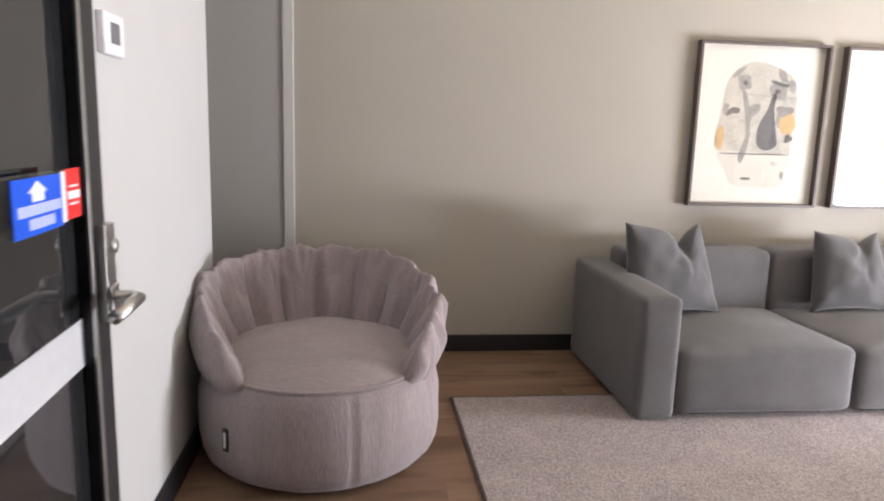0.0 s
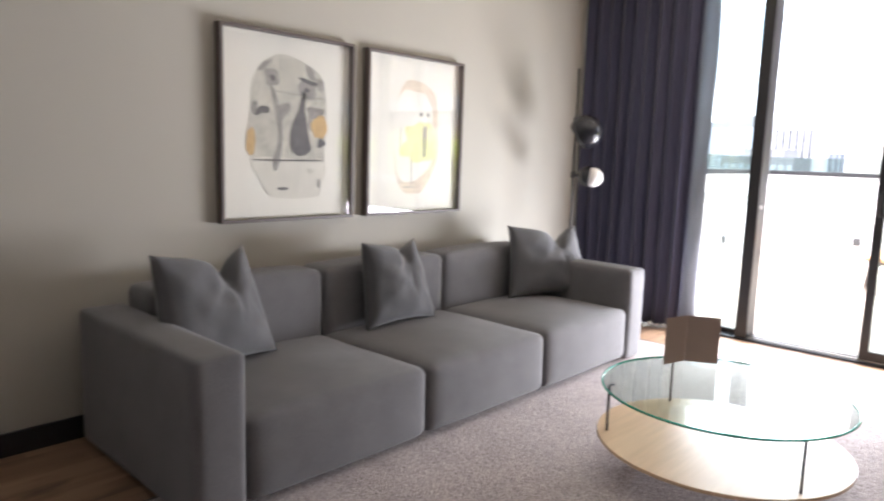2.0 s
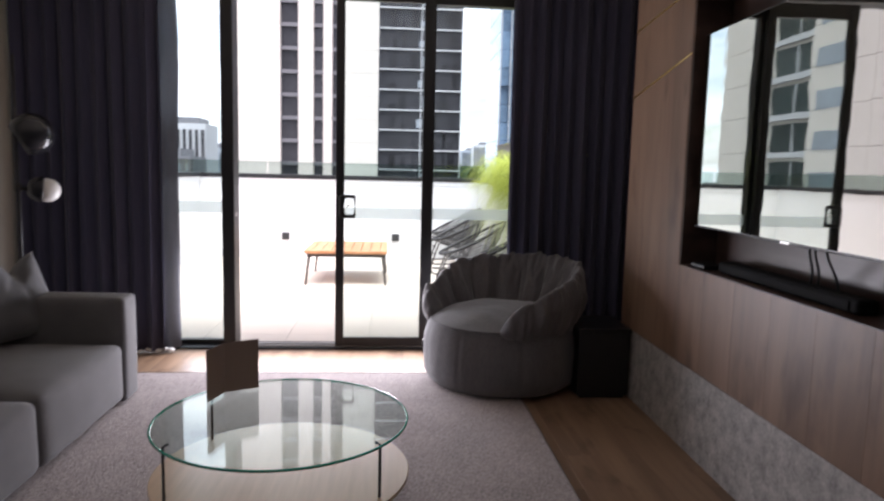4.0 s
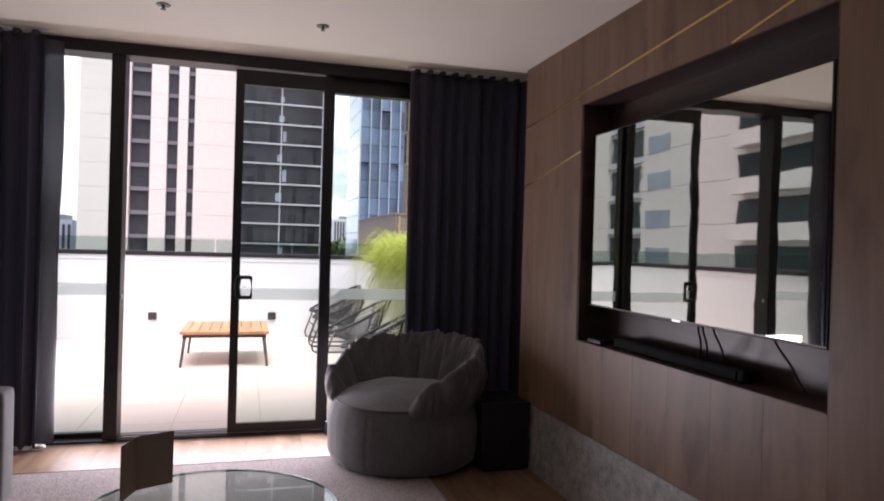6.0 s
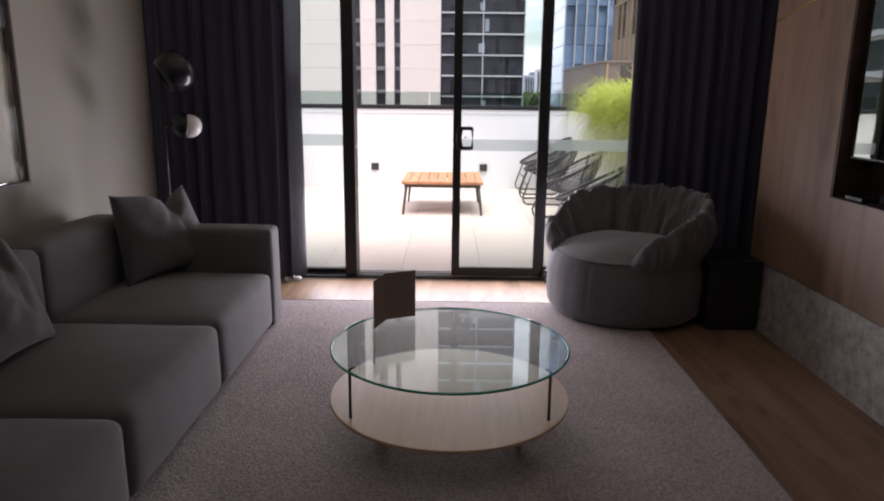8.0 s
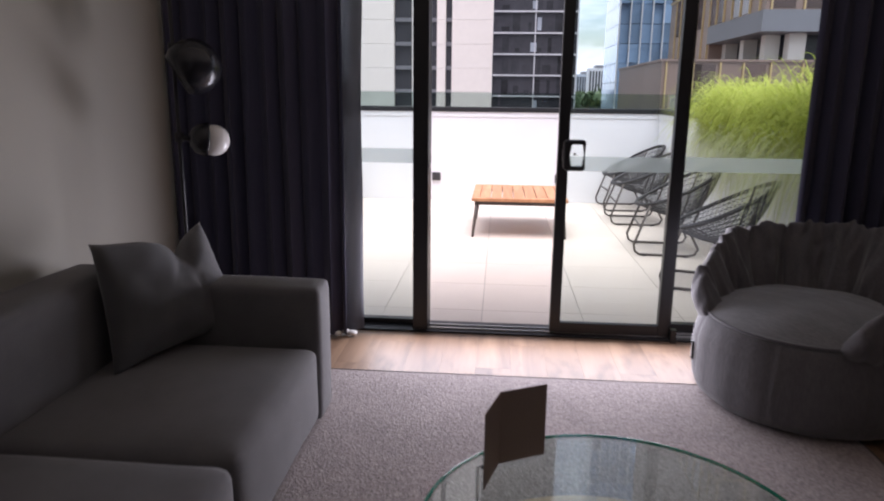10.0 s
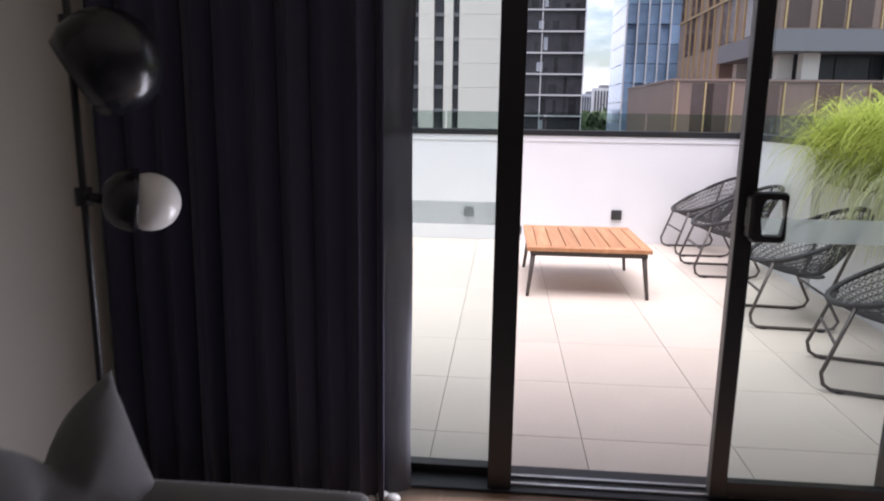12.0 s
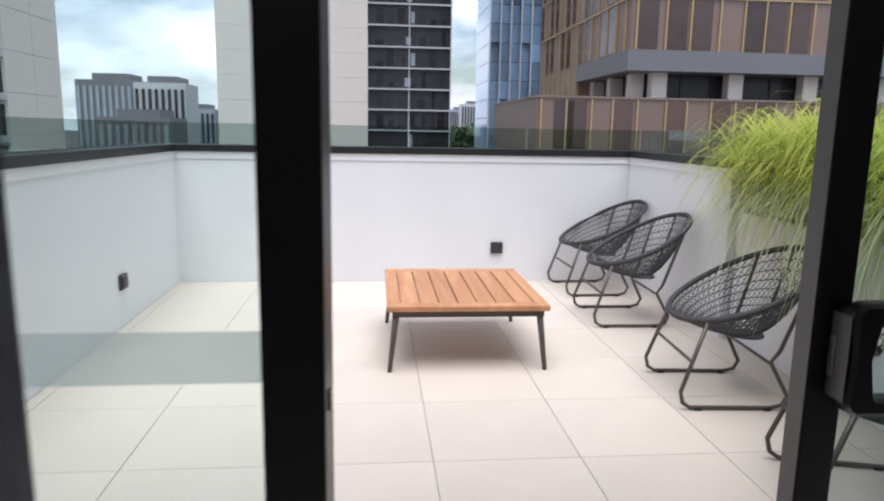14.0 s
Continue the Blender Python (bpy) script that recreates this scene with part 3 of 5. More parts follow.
# handle's north side, its daylit look put into a grey colour
part("latch_plate", box(6.2, 6.243, 2.5625, 2.565, 1.028, 1.162, 0.001), M_DAYLITALU, slider, "side plate of the handle, daylight painted in grey")
part("latch", box(6.228, 6.241, 2.5652, 2.5675, 1.06, 1.125, 0.001), M_STEEL, slider)
part("thumb_turn", tube([(6.244, 2.497, 1.1), (6.226, 2.497, 1.1)], 0.008, 12), M_STEEL, slider, smooth=True)
part("stop", box(6.20, 6.24, 1.85, 1.885, 0.0, 0.08, 0.003), M_BLACKPL, window, "black rubber door stop")
part("keeper", box(6.28, 6.30, 3.329, 3.335, 1.0, 1.03, 0.001), M_STEEL, window)


def curtain(name, y0, y1, x, amp, waves, seed, label, hem_y=None, mats=None):
    """A pleated curtain that hangs from a track: folds deep at the foot, tight at the head."""
    rnd = random.Random(seed)
    ph = [rnd.uniform(-0.5, 0.5) for _ in range(waves + 2)]
    bm = bmesh.new()
    nu, nv = waves * 12, 12
    rows = []
    for j in range(nv + 1):
        v = j / nv
        z = 0.025 + v * 2.735
        row = []
        for i in range(nu + 1):
            u = i / nu
            w = u * waves
            k = int(w)
            f = (ph[k] * (1 - (w - k)) + ph[k + 1] * (w - k))
            a = amp * (1 - 0.45 * v) * (0.8 + 0.4 * math.sin(k * 2.1 + seed))
            xx = x + a * math.sin(2 * math.pi * (w + 0.25 * f * (1 - v))) + 0.012 * math.sin(9 * u + 2 * v)
            yy = y0 + (y1 - y0) * u + 0.012 * f * (1 - v) + 0.25 * a * math.sin(4 * math.pi * w)
            row.append(bm.verts.new((xx, yy, z)))
        rows.append(row)
    for a, b in zip(rows, rows[1:]):
        for i in range(nu):
            bm.faces.new((a[i], a[i + 1], b[i + 1], b[i]))
    th = thing(name, label, "curtain")
    cl = part("cloth", bm, M_CURTAIN, th, smooth=True)
    md = cl.modifiers.new("thick", "SOLIDIFY")
    md.thickness = 0.004
    bm = bmesh.new()
    for i in range(waves):
        yy = y0 + (y1 - y0) * (i + 0.5) / waves
        box(x - 0.035, x + 0.035, yy - 0.02, yy + 0.02, 2.745, 2.782, 0.006, bm=bm)
    tagged(part("heading", bm, M_LINING, th, "pale gathered heading tape"), kind="stuff")
    bm = box(x - 0.012, x + 0.012, y0 - 0.02, y1 + 0.02, 2.782, 2.80)
    part("track", bm, M_SIGNW, th, "white curtain track")
    return th


cl = curtain("curtain", 3.80, 4.79, 6.08, 0.055, 9, 3, "charcoal floor-length curtain gathered beside the sofa")
bm = bmesh.new()
rows = []
for j in range(13):
    v = j / 12
    row = []
    for i in range(13):
        u = i / 12
        row.append(bm.verts.new((6.185 - 0.035 * math.sin(u * 5 + 0.3) * (1 - 0.4 * v) - 0.05 * u, 3.712 + 0.008 * math.sin(6 * v) + 0.215 * u + 0.005 * math.sin(13 * v + 1), 0.03 + 2.72 * v)))
    rows.append(row)
for a, b in zip(rows, rows[1:]):
    for i in range(12):
        bm.faces.new((a[i], a[i + 1], b[i + 1], b[i]))
e_ = part("leading_edge", bm, M_LINING, cl, "lighter grey leading edge", smooth=True)
e_.modifiers.new("thick", "SOLIDIFY").thickness = 0.006
bm = bmesh.new()
for i in range(7):
    bmesh.ops.create_icosphere(bm, subdivisions=2, radius=0.024, matrix=Matrix.Translation((6.1 + 0.02 * math.sin(i * 2), 3.77 + i * 0.045, 0.024)) @ Matrix.Diagonal((1, 1.2, 0.7, 1)))
part("hem_weight", bm, M_GLOBE, cl, "white bunched hem tape on the floor", smooth=True)
curtain("curtain", 0.1, 1.32, 6.09, 0.055, 12, 8, "charcoal floor-length curtain hanging behind a beanbag")

# ---- rug ----
rug = part("rug", box(1.138, 5.57, 1.37, 4.005, 0.0, 0.014, 0.005), M_RUG)
tagged(rug, "taupe short-pile rug lying under sofa and table", "rug")
bind = tube([(1.13, 1.37, 0.008), (1.13, 4.01, 0.008), (5.57, 4.01, 0.008), (5.57, 1.37, 0.008)], 0.0085, 8, closed=True)
part("binding", bind, M_FRAME, rug, "dark sewn binding")


# ---- sofa ----
def sofa():
    s = thing("sofa", "grey woven three-seat modular sofa with low arms", "sofa", pose(1.97, 3.662, 0.014))
    L_, D_ = 3.195, 1.053
    for x in (0.0, L_ - 0.2):
        part("arm", soft_box(0.2, D_, 0.6, 0.028, (0.006, 0.004, 0.008), 14), M_SOFA, s, smooth=True, at=pose(x + 0.1, D_ / 2, 0.008))
    w = (L_ - 0.4) / 3
    for i in range(3):
        x = 0.2 + w * (i + 0.5)
        part("seat", soft_box(w - 0.006, 0.82, 0.33, 0.045, (0.004, 0.012, 0.03), 14, wob=0.004, seed=i), M_SOFA, s, smooth=True, at=pose(x, 0.412, 0.025))
        part("backrest", soft_box(w - 0.006, 0.25, 0.67, 0.045, (0.004, 0.015, 0.018), 14, wob=0.003, seed=i + 5), M_SOFA, s, smooth=True, at=pose(x, D_ - 0.14, 0.03))
        part("leg", box(x - 0.35, x + 0.35, 0.08, D_ - 0.08, 0.0, 0.026), M_BLACKPL, s, "low black plinth")
    return s


sofa()


def pillow(at, w=0.5, seed=0, chop=0.1, wide=1.0):
    """A feather pillow standing on edge: pointed corners, dented at the top."""
    bm = bmesh.new()
    n = 34
    for s in (-1, 1):
        rows = []
        for j in range(n + 1):
            v = -1 + 2 * j / n
            row = []
            for i in range(n + 1):
                u = -1 + 2 * i / n
                x = u * (1 - 0.1 * (1 - v * v) ** 0.8) * (1 - 0.07 * v) * w * wide / 2
                z = v * (1 - 0.11 * (1 - u * u) ** 0.8) * w / 2
                z -= 1.15 * chop * math.exp(-abs((u - 0.34) / 0.24) ** 1.25) * ((v + 1) / 2) ** 2
                t_ = 0.105 * ((1 - u * u) * (1 - v * v)) ** 0.42
                t_ *= 1 - 0.4 * math.exp(-((u - 0.3 * v) / 0.14) ** 2) * max(0, v) ** 0.7
                # creases that run down and aside from the dent
                for cu, cv, wd in ((0.3, 0.1, 0.05), (-0.15, 0.45, 0.06), (0.62, -0.35, 0.05)):
                    t_ -= 0.013 * math.exp(-abs(u - 0.34 - (cu - 0.34) * (0.75 - v) * 1.6 - 0.05 * math.sin(3 * v + seed)) / wd) * math.exp(-((v - cv) / 0.4) ** 2) * (1 - v * v)
                y = s * t_ + 0.02 * u * v
                y += 0.016 * noise.noise(Vector((u * 2.2 + seed, v * 2.2, s))) * (1 - max(abs(u), abs(v)) ** 4)
                row.append(bm.verts.new((x, y, z + w / 2)))
            rows.append(row)
        for a, b in zip(rows, rows[1:]):
            for i in range(n):
                q = (a[i], a[i + 1], b[i + 1], b[i])
                bm.faces.new(q if s < 0 else q[::-1])
    bmesh.ops.remove_doubles(bm, verts=bm.verts[:], dist=0.0005)
    p = part("pillow", bm, M_PILLOW, smooth=True, at=at)
    return tagged(p, "grey square feather pillow dented on top, leaning on the sofa", "pillow", group="pillows on the sofa")


pillow(pose(2.39, 4.22, 0.382, -16, 0, 14), 0.53, 1, 0.12, 1.1)
pillow(pose(3.52, 4.29, 0.382, -15, 0, 2), 0.48, 4, 0.06)
pillow(pose(4.86, 4.2, 0.382, -18, 0, -20), 0.505, 8, 0.1, 1.28)


# ---- beanbags ----
def beanbag(at, label, cloth, seat_cloth, crumple=1.0):
    """A round beanbag armchair; its open front faces -y."""
    b = thing("beanbag_chair", label, "beanbag", at, group="beanbag chairs")
    prof = [(0.0, 0.0), (0.4, 0.0), (0.452, 0.01), (0.485, 0.035), (0.502, 0.08), (0.509, 0.15), (0.509, 0.22), (0.504, 0.29), (0.493, 0.35), (0.48, 0.388), (0.455, 0.41), (0.3, 0.405), (0.0, 0.4)]

    def wob(a, z):
        return 1 + 0.007 * noise.noise(Vector((7 * math.cos(a), 7 * math.sin(a), z * 2.5))) + 0.018 * noise.noise(Vector((2.6 * math.cos(a), 2.6 * math.sin(a), z * 9))) - 0.016 * sum(math.exp(-(((a - c + math.pi) % (2 * math.pi) - math.pi) / 0.017) ** 2) for c in (0.4, 1.6, 2.8, 4.0, 4.9, 5.7)) * (0.3 < z * 10 < 4.1)

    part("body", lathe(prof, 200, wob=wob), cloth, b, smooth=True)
    bm = bmesh.new()
    rings = []
    for k in range(13):
        f = k / 12
        row = []
        for i in range(64):
            a = 2 * math.pi * i / 64
            r = 0.445 * f
            z = 0.505 - 0.085 * f ** 2.6 + 0.012 * math.sin(a) * f + 0.012 * noise.noise(Vector((r * 5 * math.cos(a), r * 5 * math.sin(a), 3))) + 0.006 * noise.noise(Vector((r * 5 * math.cos(a), r * 16 * math.sin(a), 7)))
            row.append(bm.verts.new((r * math.cos(a), r * math.sin(a) - 0.02, z)))
        rings.append(row)
    for a_, b_ in zip(rings, rings[1:]):
        for i in range(64):
            bm.faces.new((a_[i], a_[(i + 1) % 64], b_[(i + 1) % 64], b_[i]))
    bmesh.ops.remove_doubles(bm, verts=bm.verts[:], dist=0.0005)
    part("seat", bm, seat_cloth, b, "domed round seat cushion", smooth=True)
    part("piping", tube([(0.45 * math.cos(2 * math.pi * i / 64), 0.45 * math.sin(2 * math.pi * i / 64) - 0.02, 0.419 + 0.012 * math.sin(2 * math.pi * i / 64)) for i in range(64)], 0.0065, 6, closed=True), cloth, b, smooth=True)
    lobes = 12
    a0, a1 = radians(-50), radians(230)
    for k in range(lobes):
        bm = bmesh.new()
        nu, nv = 20, 44
        grid = []
        for j in range(nv):
            # round the lobe's section: up the inside, over the top, down the outside
            s = j / (nv - 1)
            row = []
            for i in range(nu + 1):
                u = i / nu
                a = a0 + (a1 - a0) * (k + u) / lobes
                q = (a - radians(90)) / radians(140)
                top = 0.775 - 0.285 * abs(q) ** 2.7 + 0.008 * math.sin(a * 5 + k * k)
                top -= 0.015 * (2 * abs(u - 0.5)) ** 2.5
                puff = 1 - abs(2 * u - 1) ** 2.0
                end = abs(q) ** 4
                close = math.sqrt(max(0.0, 1 - max(0.0, (abs(q) - 0.88) / 0.12) ** 2))
                foot = 0.395 - 0.02 * abs(q)
                if s < 0.5:
                    v = s / 0.5
                    z = foot + (top - foot) * v
                    rc = 0.335 + 0.05 * end + (0.128 - 0.05 * end) * v ** 0.85 - (0.062 * puff - 0.03) * math.sin(math.pi * v ** 0.8) * (1 - 0.6 * end)
                elif s < 0.58:
                    v = (s - 0.5) / 0.08
                    z = top + 0.012 * math.sin(math.pi * v)
                    rc = 0.463 + 0.027 * v
                else:
                    v = (s - 0.58) / 0.42
                    z = top - (top - foot + 0.03) * v
                    rc = 0.49 + 0.042 * math.sin(math.pi * v) + (0.006 * puff) * (1 - v) - 0.02 * v
                rc, z = 0.468 + (rc - 0.468) * close, 0.412 + (z - 0.412) * close
                fold = noise.noise(Vector((math.cos(a) * 9, math.sin(a) * 9, z * 4 + k)))
                wr = 0.018 * fold + 0.016 * noise.noise(Vector((math.cos(a) * 20, math.sin(a) * 20, z * 8))) * (0.3 + 0.7 * abs(2 * u - 1))
                wr += 0.024 * (0.62 - abs(noise.noise(Vector((math.cos(a) * 6 + 3 * k, math.sin(a) * 6, z * 3.5)))) ** 0.6) * max(0.0, min(1.0, (z - 0.42) / 0.2))
                ridge = 1 - 3.2 * abs(noise.noise(Vector((math.cos(a) * 11 + k, math.sin(a) * 11, z * 7 + 2 * k))))
                wr += 0.009 * max(-0.4, ridge) * max(0.0, min(1.0, (z - 0.5) / 0.15))
                wr *= crumple * min(1.0, 5 * u, 5 * (1 - u)) * close
                row.append(bm.verts.new(((rc + wr) * math.cos(a), (rc + wr) * math.sin(a), z + 0.4 * wr)))
            grid.append(row)
        for a_, b_ in zip(grid, grid[1:]):
            for i in range(nu):
                bm.faces.new((a_[i], b_[i], b_[i + 1], a_[i + 1]))
        part("back_lobe", bm, cloth, b, smooth=True)
    part("tag", box(-0.013, 0.013, -0.004, 0.004, -0.045, 0.045, 0.001), M_BLACKPL, b, "small black sewn label", at=pose(-0.37, -0.358, 0.2, 0, 0, -46))
    part("tag_print", box(-0.005, 0.005, -0.0055, -0.0042, -0.03, 0.03), M_SIGNW, b, at=pose(-0.37, -0.358, 0.2, 0, 0, -46))
    return b


beanbag(pose(0.50, 3.57, 0, 0, 0, 6), "taupe cloth beanbag armchair with a scalloped back, by the white wall", M_BEAN, M_BEANSEAT)
beanbag(pose(5.48, 1.44, 0.014, 0, 0, -140), "charcoal grey cloth beanbag armchair with a pleated back, before the curtain", M_GREYBEAN, M_GREYSEATLIT, 1.6)

# black bin-like side table in the corner
st = thing("side_table", "low black box side table in the corner", "side table", pose(5.28, 0.85, 0))
part("body", box(-0.19, 0.19, -0.15, 0.17, 0.02, 0.42, 0.006), M_BLACKPL, st)
part("top", box(-0.20, 0.20, -0.155, 0.18, 0.421, 0.44, 0.004), M_BLACKPL, st)
part("foot", box(-0.17, 0.17, -0.13, 0.15, 0.0, 0.02), M_BLACKPL, st)

# ---- coffee table ----
CTX, CTY = 3.79, 2.60
ct = thing("coffee_table", "round glass coffee table with a birch lower shelf on castors", "coffee table", pose(CTX, CTY, 0.014))
top = part("glass_top", disc(0, 0, 0.5, 0.355, 0.365, 96), M_TABLEGLASS, ct, "clear round glass top")
top.visible_shadow = False
part("rim", tube([(0.5 * math.cos(2 * math.pi * i / 96), 0.5 * math.sin(2 * math.pi * i / 96), 0.36) for i in range(96)], 0.0052, 6, closed=True), M_GLASSEDGE, ct, "green polished glass edge", smooth=True)
part("shelf", disc(0, 0, 0.51, 0.128, 0.143, 96, bevel=0.003), M_PLY, ct, "pale birch lower shelf")
for ang in (124, 237, 50):
    c_, s_ = math.cos(radians(ang)), math.sin(radians(ang))
    leg = part("leg", tube([(0.47 * c_, 0.47 * s_, 0.12), (0.47 * c_, 0.47 * s_, 0.347), (0.45 * c_, 0.45 * s_, 0.353)], 0.006, 8), M_BLACKALU, ct, "slim black steel leg", smooth=True)
    part("fork", box(0.33 * c_ - 0.009, 0.33 * c_ + 0.009, 0.33 * s_ - 0.009, 0.33 * s_ + 0.009, 0.04, 0.1275, 0.003), M_BLACKPL, ct)
    wheel = part("castor", tube([(0.33 * c_ - 0.011 * s_, 0.33 * s_ + 0.011 * c_, 0.024), (0.33 * c_ + 0.011 * s_, 0.33 * s_ - 0.011 * c_, 0.024)], 0.024, 18), M_BLACKPL, ct, "small black castor", smooth=True)
    part("hub", tube([(0.33 * c_ - 0.0125 * s_, 0.33 * s_ + 0.0125 * c_, 0.024), (0.33 * c_ + 0.0125 * s_, 0.33 * s_ - 0.0125 * c_, 0.024)], 0.005, 10), M_STEEL, wheel, smooth=True)

card = thing("menu_card", "folded brown card standing on the glass table", "card", pose(4.08, 2.90, 0.3795))
part("panel", box(0.0, 0.152, 0.0, 0.002, 0.0, 0.225, 0.0006), M_CARD, card, at=pose(0, 0, 0, 0, 0, -62.6))
part("panel", box(0.0005, 0.146, -0.002, 0.0, 0.0, 0.225, 0.0006), M_CARD, card, at=pose(0, 0, 0, 0, 0, 164))

# ---- television ----
tv = thing("television", "large wall-mounted television with a glossy black screen", "television", pose(3.615, 0.6, 1.6, 0, 0, -0.8))
part("body", box(-0.80, 0.80, -0.06, 0.02, -0.44, 0.44, 0.01), M_BLACKPL, tv)
part("bezel", box(-0.825, 0.825, 0.021, 0.056, -0.473, 0.473, 0.004), M_BLACKPL, tv)
part("screen", box(-0.817, 0.817, 0.0562, 0.058, -0.462, 0.465), M_TV, tv, "glossy dark screen")
part("bracket", box(-0.2, 0.2, -0.1, -0.061, -0.2, 0.2, 0.004), M_BLACKALU, tv)
part("badge", box(-0.03, 0.03, 0.0565, 0.0585, -0.472, -0.464), M_STEEL, tv)
for x_, sw in ((-0.15, 0.03), (-0.21, -0.05), (-0.12, 0.05), (-0.55, -0.12)):
    pts = [(x_ + sw * t_ ** 1.5 + 0.012 * math.sin(9 * t_), 0.0 + 0.02 * math.sin(5 * t_), -0.43 - 0.22 * t_) for t_ in [i / 12 for i in range(13)]]
    part("cable", tube(pts, 0.005, 8), M_BLACKPL, tv, "hanging black cable", smooth=True)
sb = thing("soundbar", "long black soundbar lying in the niche", "soundbar", pose(3.72, 0.6, 0.929))
part("body", box(-0.5, 0.48, -0.06, 0.025, 0.0, 0.052, 0.012), M_MATTE, sb)
part("grille", box(-0.46, 0.44, 0.0255, 0.03, 0.008, 0.044, 0.002), M_MATTE, sb)
rt = thing("media_box", "small black media box beside the soundbar", "media box", pose(4.34, 0.6, 0.929))
part("body", box(-0.07, 0.07, -0.05, 0.06, 0.0, 0.022, 0.004), M_BLACKPL, rt)
part("face", box(-0.05, 0.05, 0.0602, 0.062, 0.005, 0.017), M_BLACKALU, rt)


# ---- pictures ----
def blob(cx, cz, w, h, y, seed=0, wobble=0.08, n=40, power=2.6, tilt=0.0):
    """A flat, uneven patch of ink in the picture's plane."""
    bm = bmesh.new()
    vs = []
    for i in range(n):
        a = 2 * math.pi * i / n
        c, s = math.cos(a), math.sin(a)
        k = 1 + wobble * noise.noise(Vector((c * 1.7 + seed, s * 1.7, seed * 0.7)))
        x = math.copysign(abs(c) ** (2 / power), c) * w / 2 * k
        z = math.copysign(abs(s) ** (2 / power), s) * h / 2 * k
        ct_, st_ = math.cos(tilt), math.sin(tilt)
        vs.append(bm.verts.new((cx + x * ct_ - z * st_, y, cz + x * st_ + z * ct_)))
    f = bm.faces.new(vs)
    r = bmesh.ops.extrude_face_region(bm, geom=[f])
    bmesh.ops.translate(bm, vec=(0, -0.0004, 0), verts=[v for v in r["geom"] if isinstance(v, bmesh.types.BMVert)])
    bmesh.ops.recalc_face_normals(bm, faces=bm.faces[:])
    return bm


M_INK1 = mat("grey_wash_ink", (0.53, 0.505, 0.44), 0.8, spot=0.35, scale=9, fine=0.25, fine_scale=40)
M_INK2 = mat("dark_ink", (0.165, 0.155, 0.155), 0.8, spot=0.3, scale=12, fine=0.3, fine_scale=50)
M_INK3 = mat("ochre_ink", (0.58, 0.4, 0.2), 0.8, spot=0.3, scale=12, fine=0.2)
M_INK4 = mat("yellow_ink", (0.75, 0.72, 0.42), 0.8, spot=0.25, scale=10, fine=0.2)
M_INK5 = mat("pale_pink_wash", (0.68, 0.58, 0.47), 0.8, spot=0.25, scale=8, fine=0.2)
M_INK6 = mat("mid_grey_ink", (0.33, 0.31, 0.285), 0.8, spot=0.35, scale=12, fine=0.3, fine_scale=50)
M_INK7 = mat("pale_chin_wash", (0.66, 0.63, 0.56), 0.8, spot=0.12, scale=9, fine=0.1, fine_scale=40)
PW, PH = 0.85, 1.0


def picture(x, label):
    p = thing("picture", label, "picture", pose(x, 4.80, 1.446), group="pictures above the sofa")
    for nm, b_ in (("frame_top", (-PW / 2, PW / 2, PH / 2 - 0.016, PH / 2)), ("frame_bottom", (-PW / 2, PW / 2, -PH / 2, -PH / 2 + 0.016)), ("frame_side", (-PW / 2, -PW / 2 + 0.016, -PH / 2 + 0.016, PH / 2 - 0.016)), ("frame_side", (PW / 2 - 0.016, PW / 2, -PH / 2 + 0.016, PH / 2 - 0.016))):
        part(nm, box(b_[0], b_[1], -0.055, -0.001, b_[2], b_[3], 0.0012, seg=1), M_FRAME, p)
    part("backing", box(-PW / 2 + 0.016, PW / 2 - 0.016, -0.012, -0.002, -PH / 2 + 0.016, PH / 2 - 0.016), M_PAPER, p, "cream paper sheet")
    g = part("glazing", box(-PW / 2 + 0.017, PW / 2 - 0.017, -0.0425, -0.04, -PH / 2 + 0.017, PH / 2 - 0.017), M_PICGLASS, p, "reflecting picture glass")
    g.visible_shadow = False
    return p


p1 = picture(3.105, "framed abstract print with a grey mask-like shape")


def cut_out(points, y, steps=5):
    """A flat patch of paper with a smooth outline drawn through a few turning points (x, z)."""
    p = [Vector((x, 0, z)) for x, z in points]
    n = len(p)
    bm = bmesh.new()
    vs = []
    for i in range(n):
        a, b, c, d = p[i - 1], p[i], p[(i + 1) % n], p[(i + 2) % n]
        for k in range(steps):
            t = k / steps
            q = 0.5 * (2 * b + (c - a) * t + (2 * a - 5 * b + 4 * c - d) * t * t + (3 * b - a - 3 * c + d) * t ** 3)
            vs.append(bm.verts.new((q.x, y, q.z)))
    f = bm.faces.new(vs)
    r = bmesh.ops.extrude_face_region(bm, geom=[f])
    bmesh.ops.translate(bm, vec=(0, -0.0004, 0), verts=[v for v in r["geom"] if isinstance(v, bmesh.types.BMVert)])
    bmesh.ops.recalc_face_normals(bm, faces=bm.faces[:])
    return bm


mask = [(-0.02, 0.39), (0.126, 0.35), (0.227, 0.28), (0.255, 0.09), (0.24, -0.1), (0.24, -0.18), (0.215, -0.32), (0.17, -0.378), (-0.1, -0.372), (-0.175, -0.29), (-0.23, -0.16), (-0.268, -0.08), (-0.24, 0.07), (-0.227, 0.217), (-0.185, 0.31), (-0.11, 0.37)]
bottle = [(0.087, 0.19), (0.113, 0.19), (0.105, 0.1), (0.135, -0.05), (0.143, -0.116), (0.075, -0.148), (0.012, -0.11), (0.012, 0.0), (0.06, 0.1)]
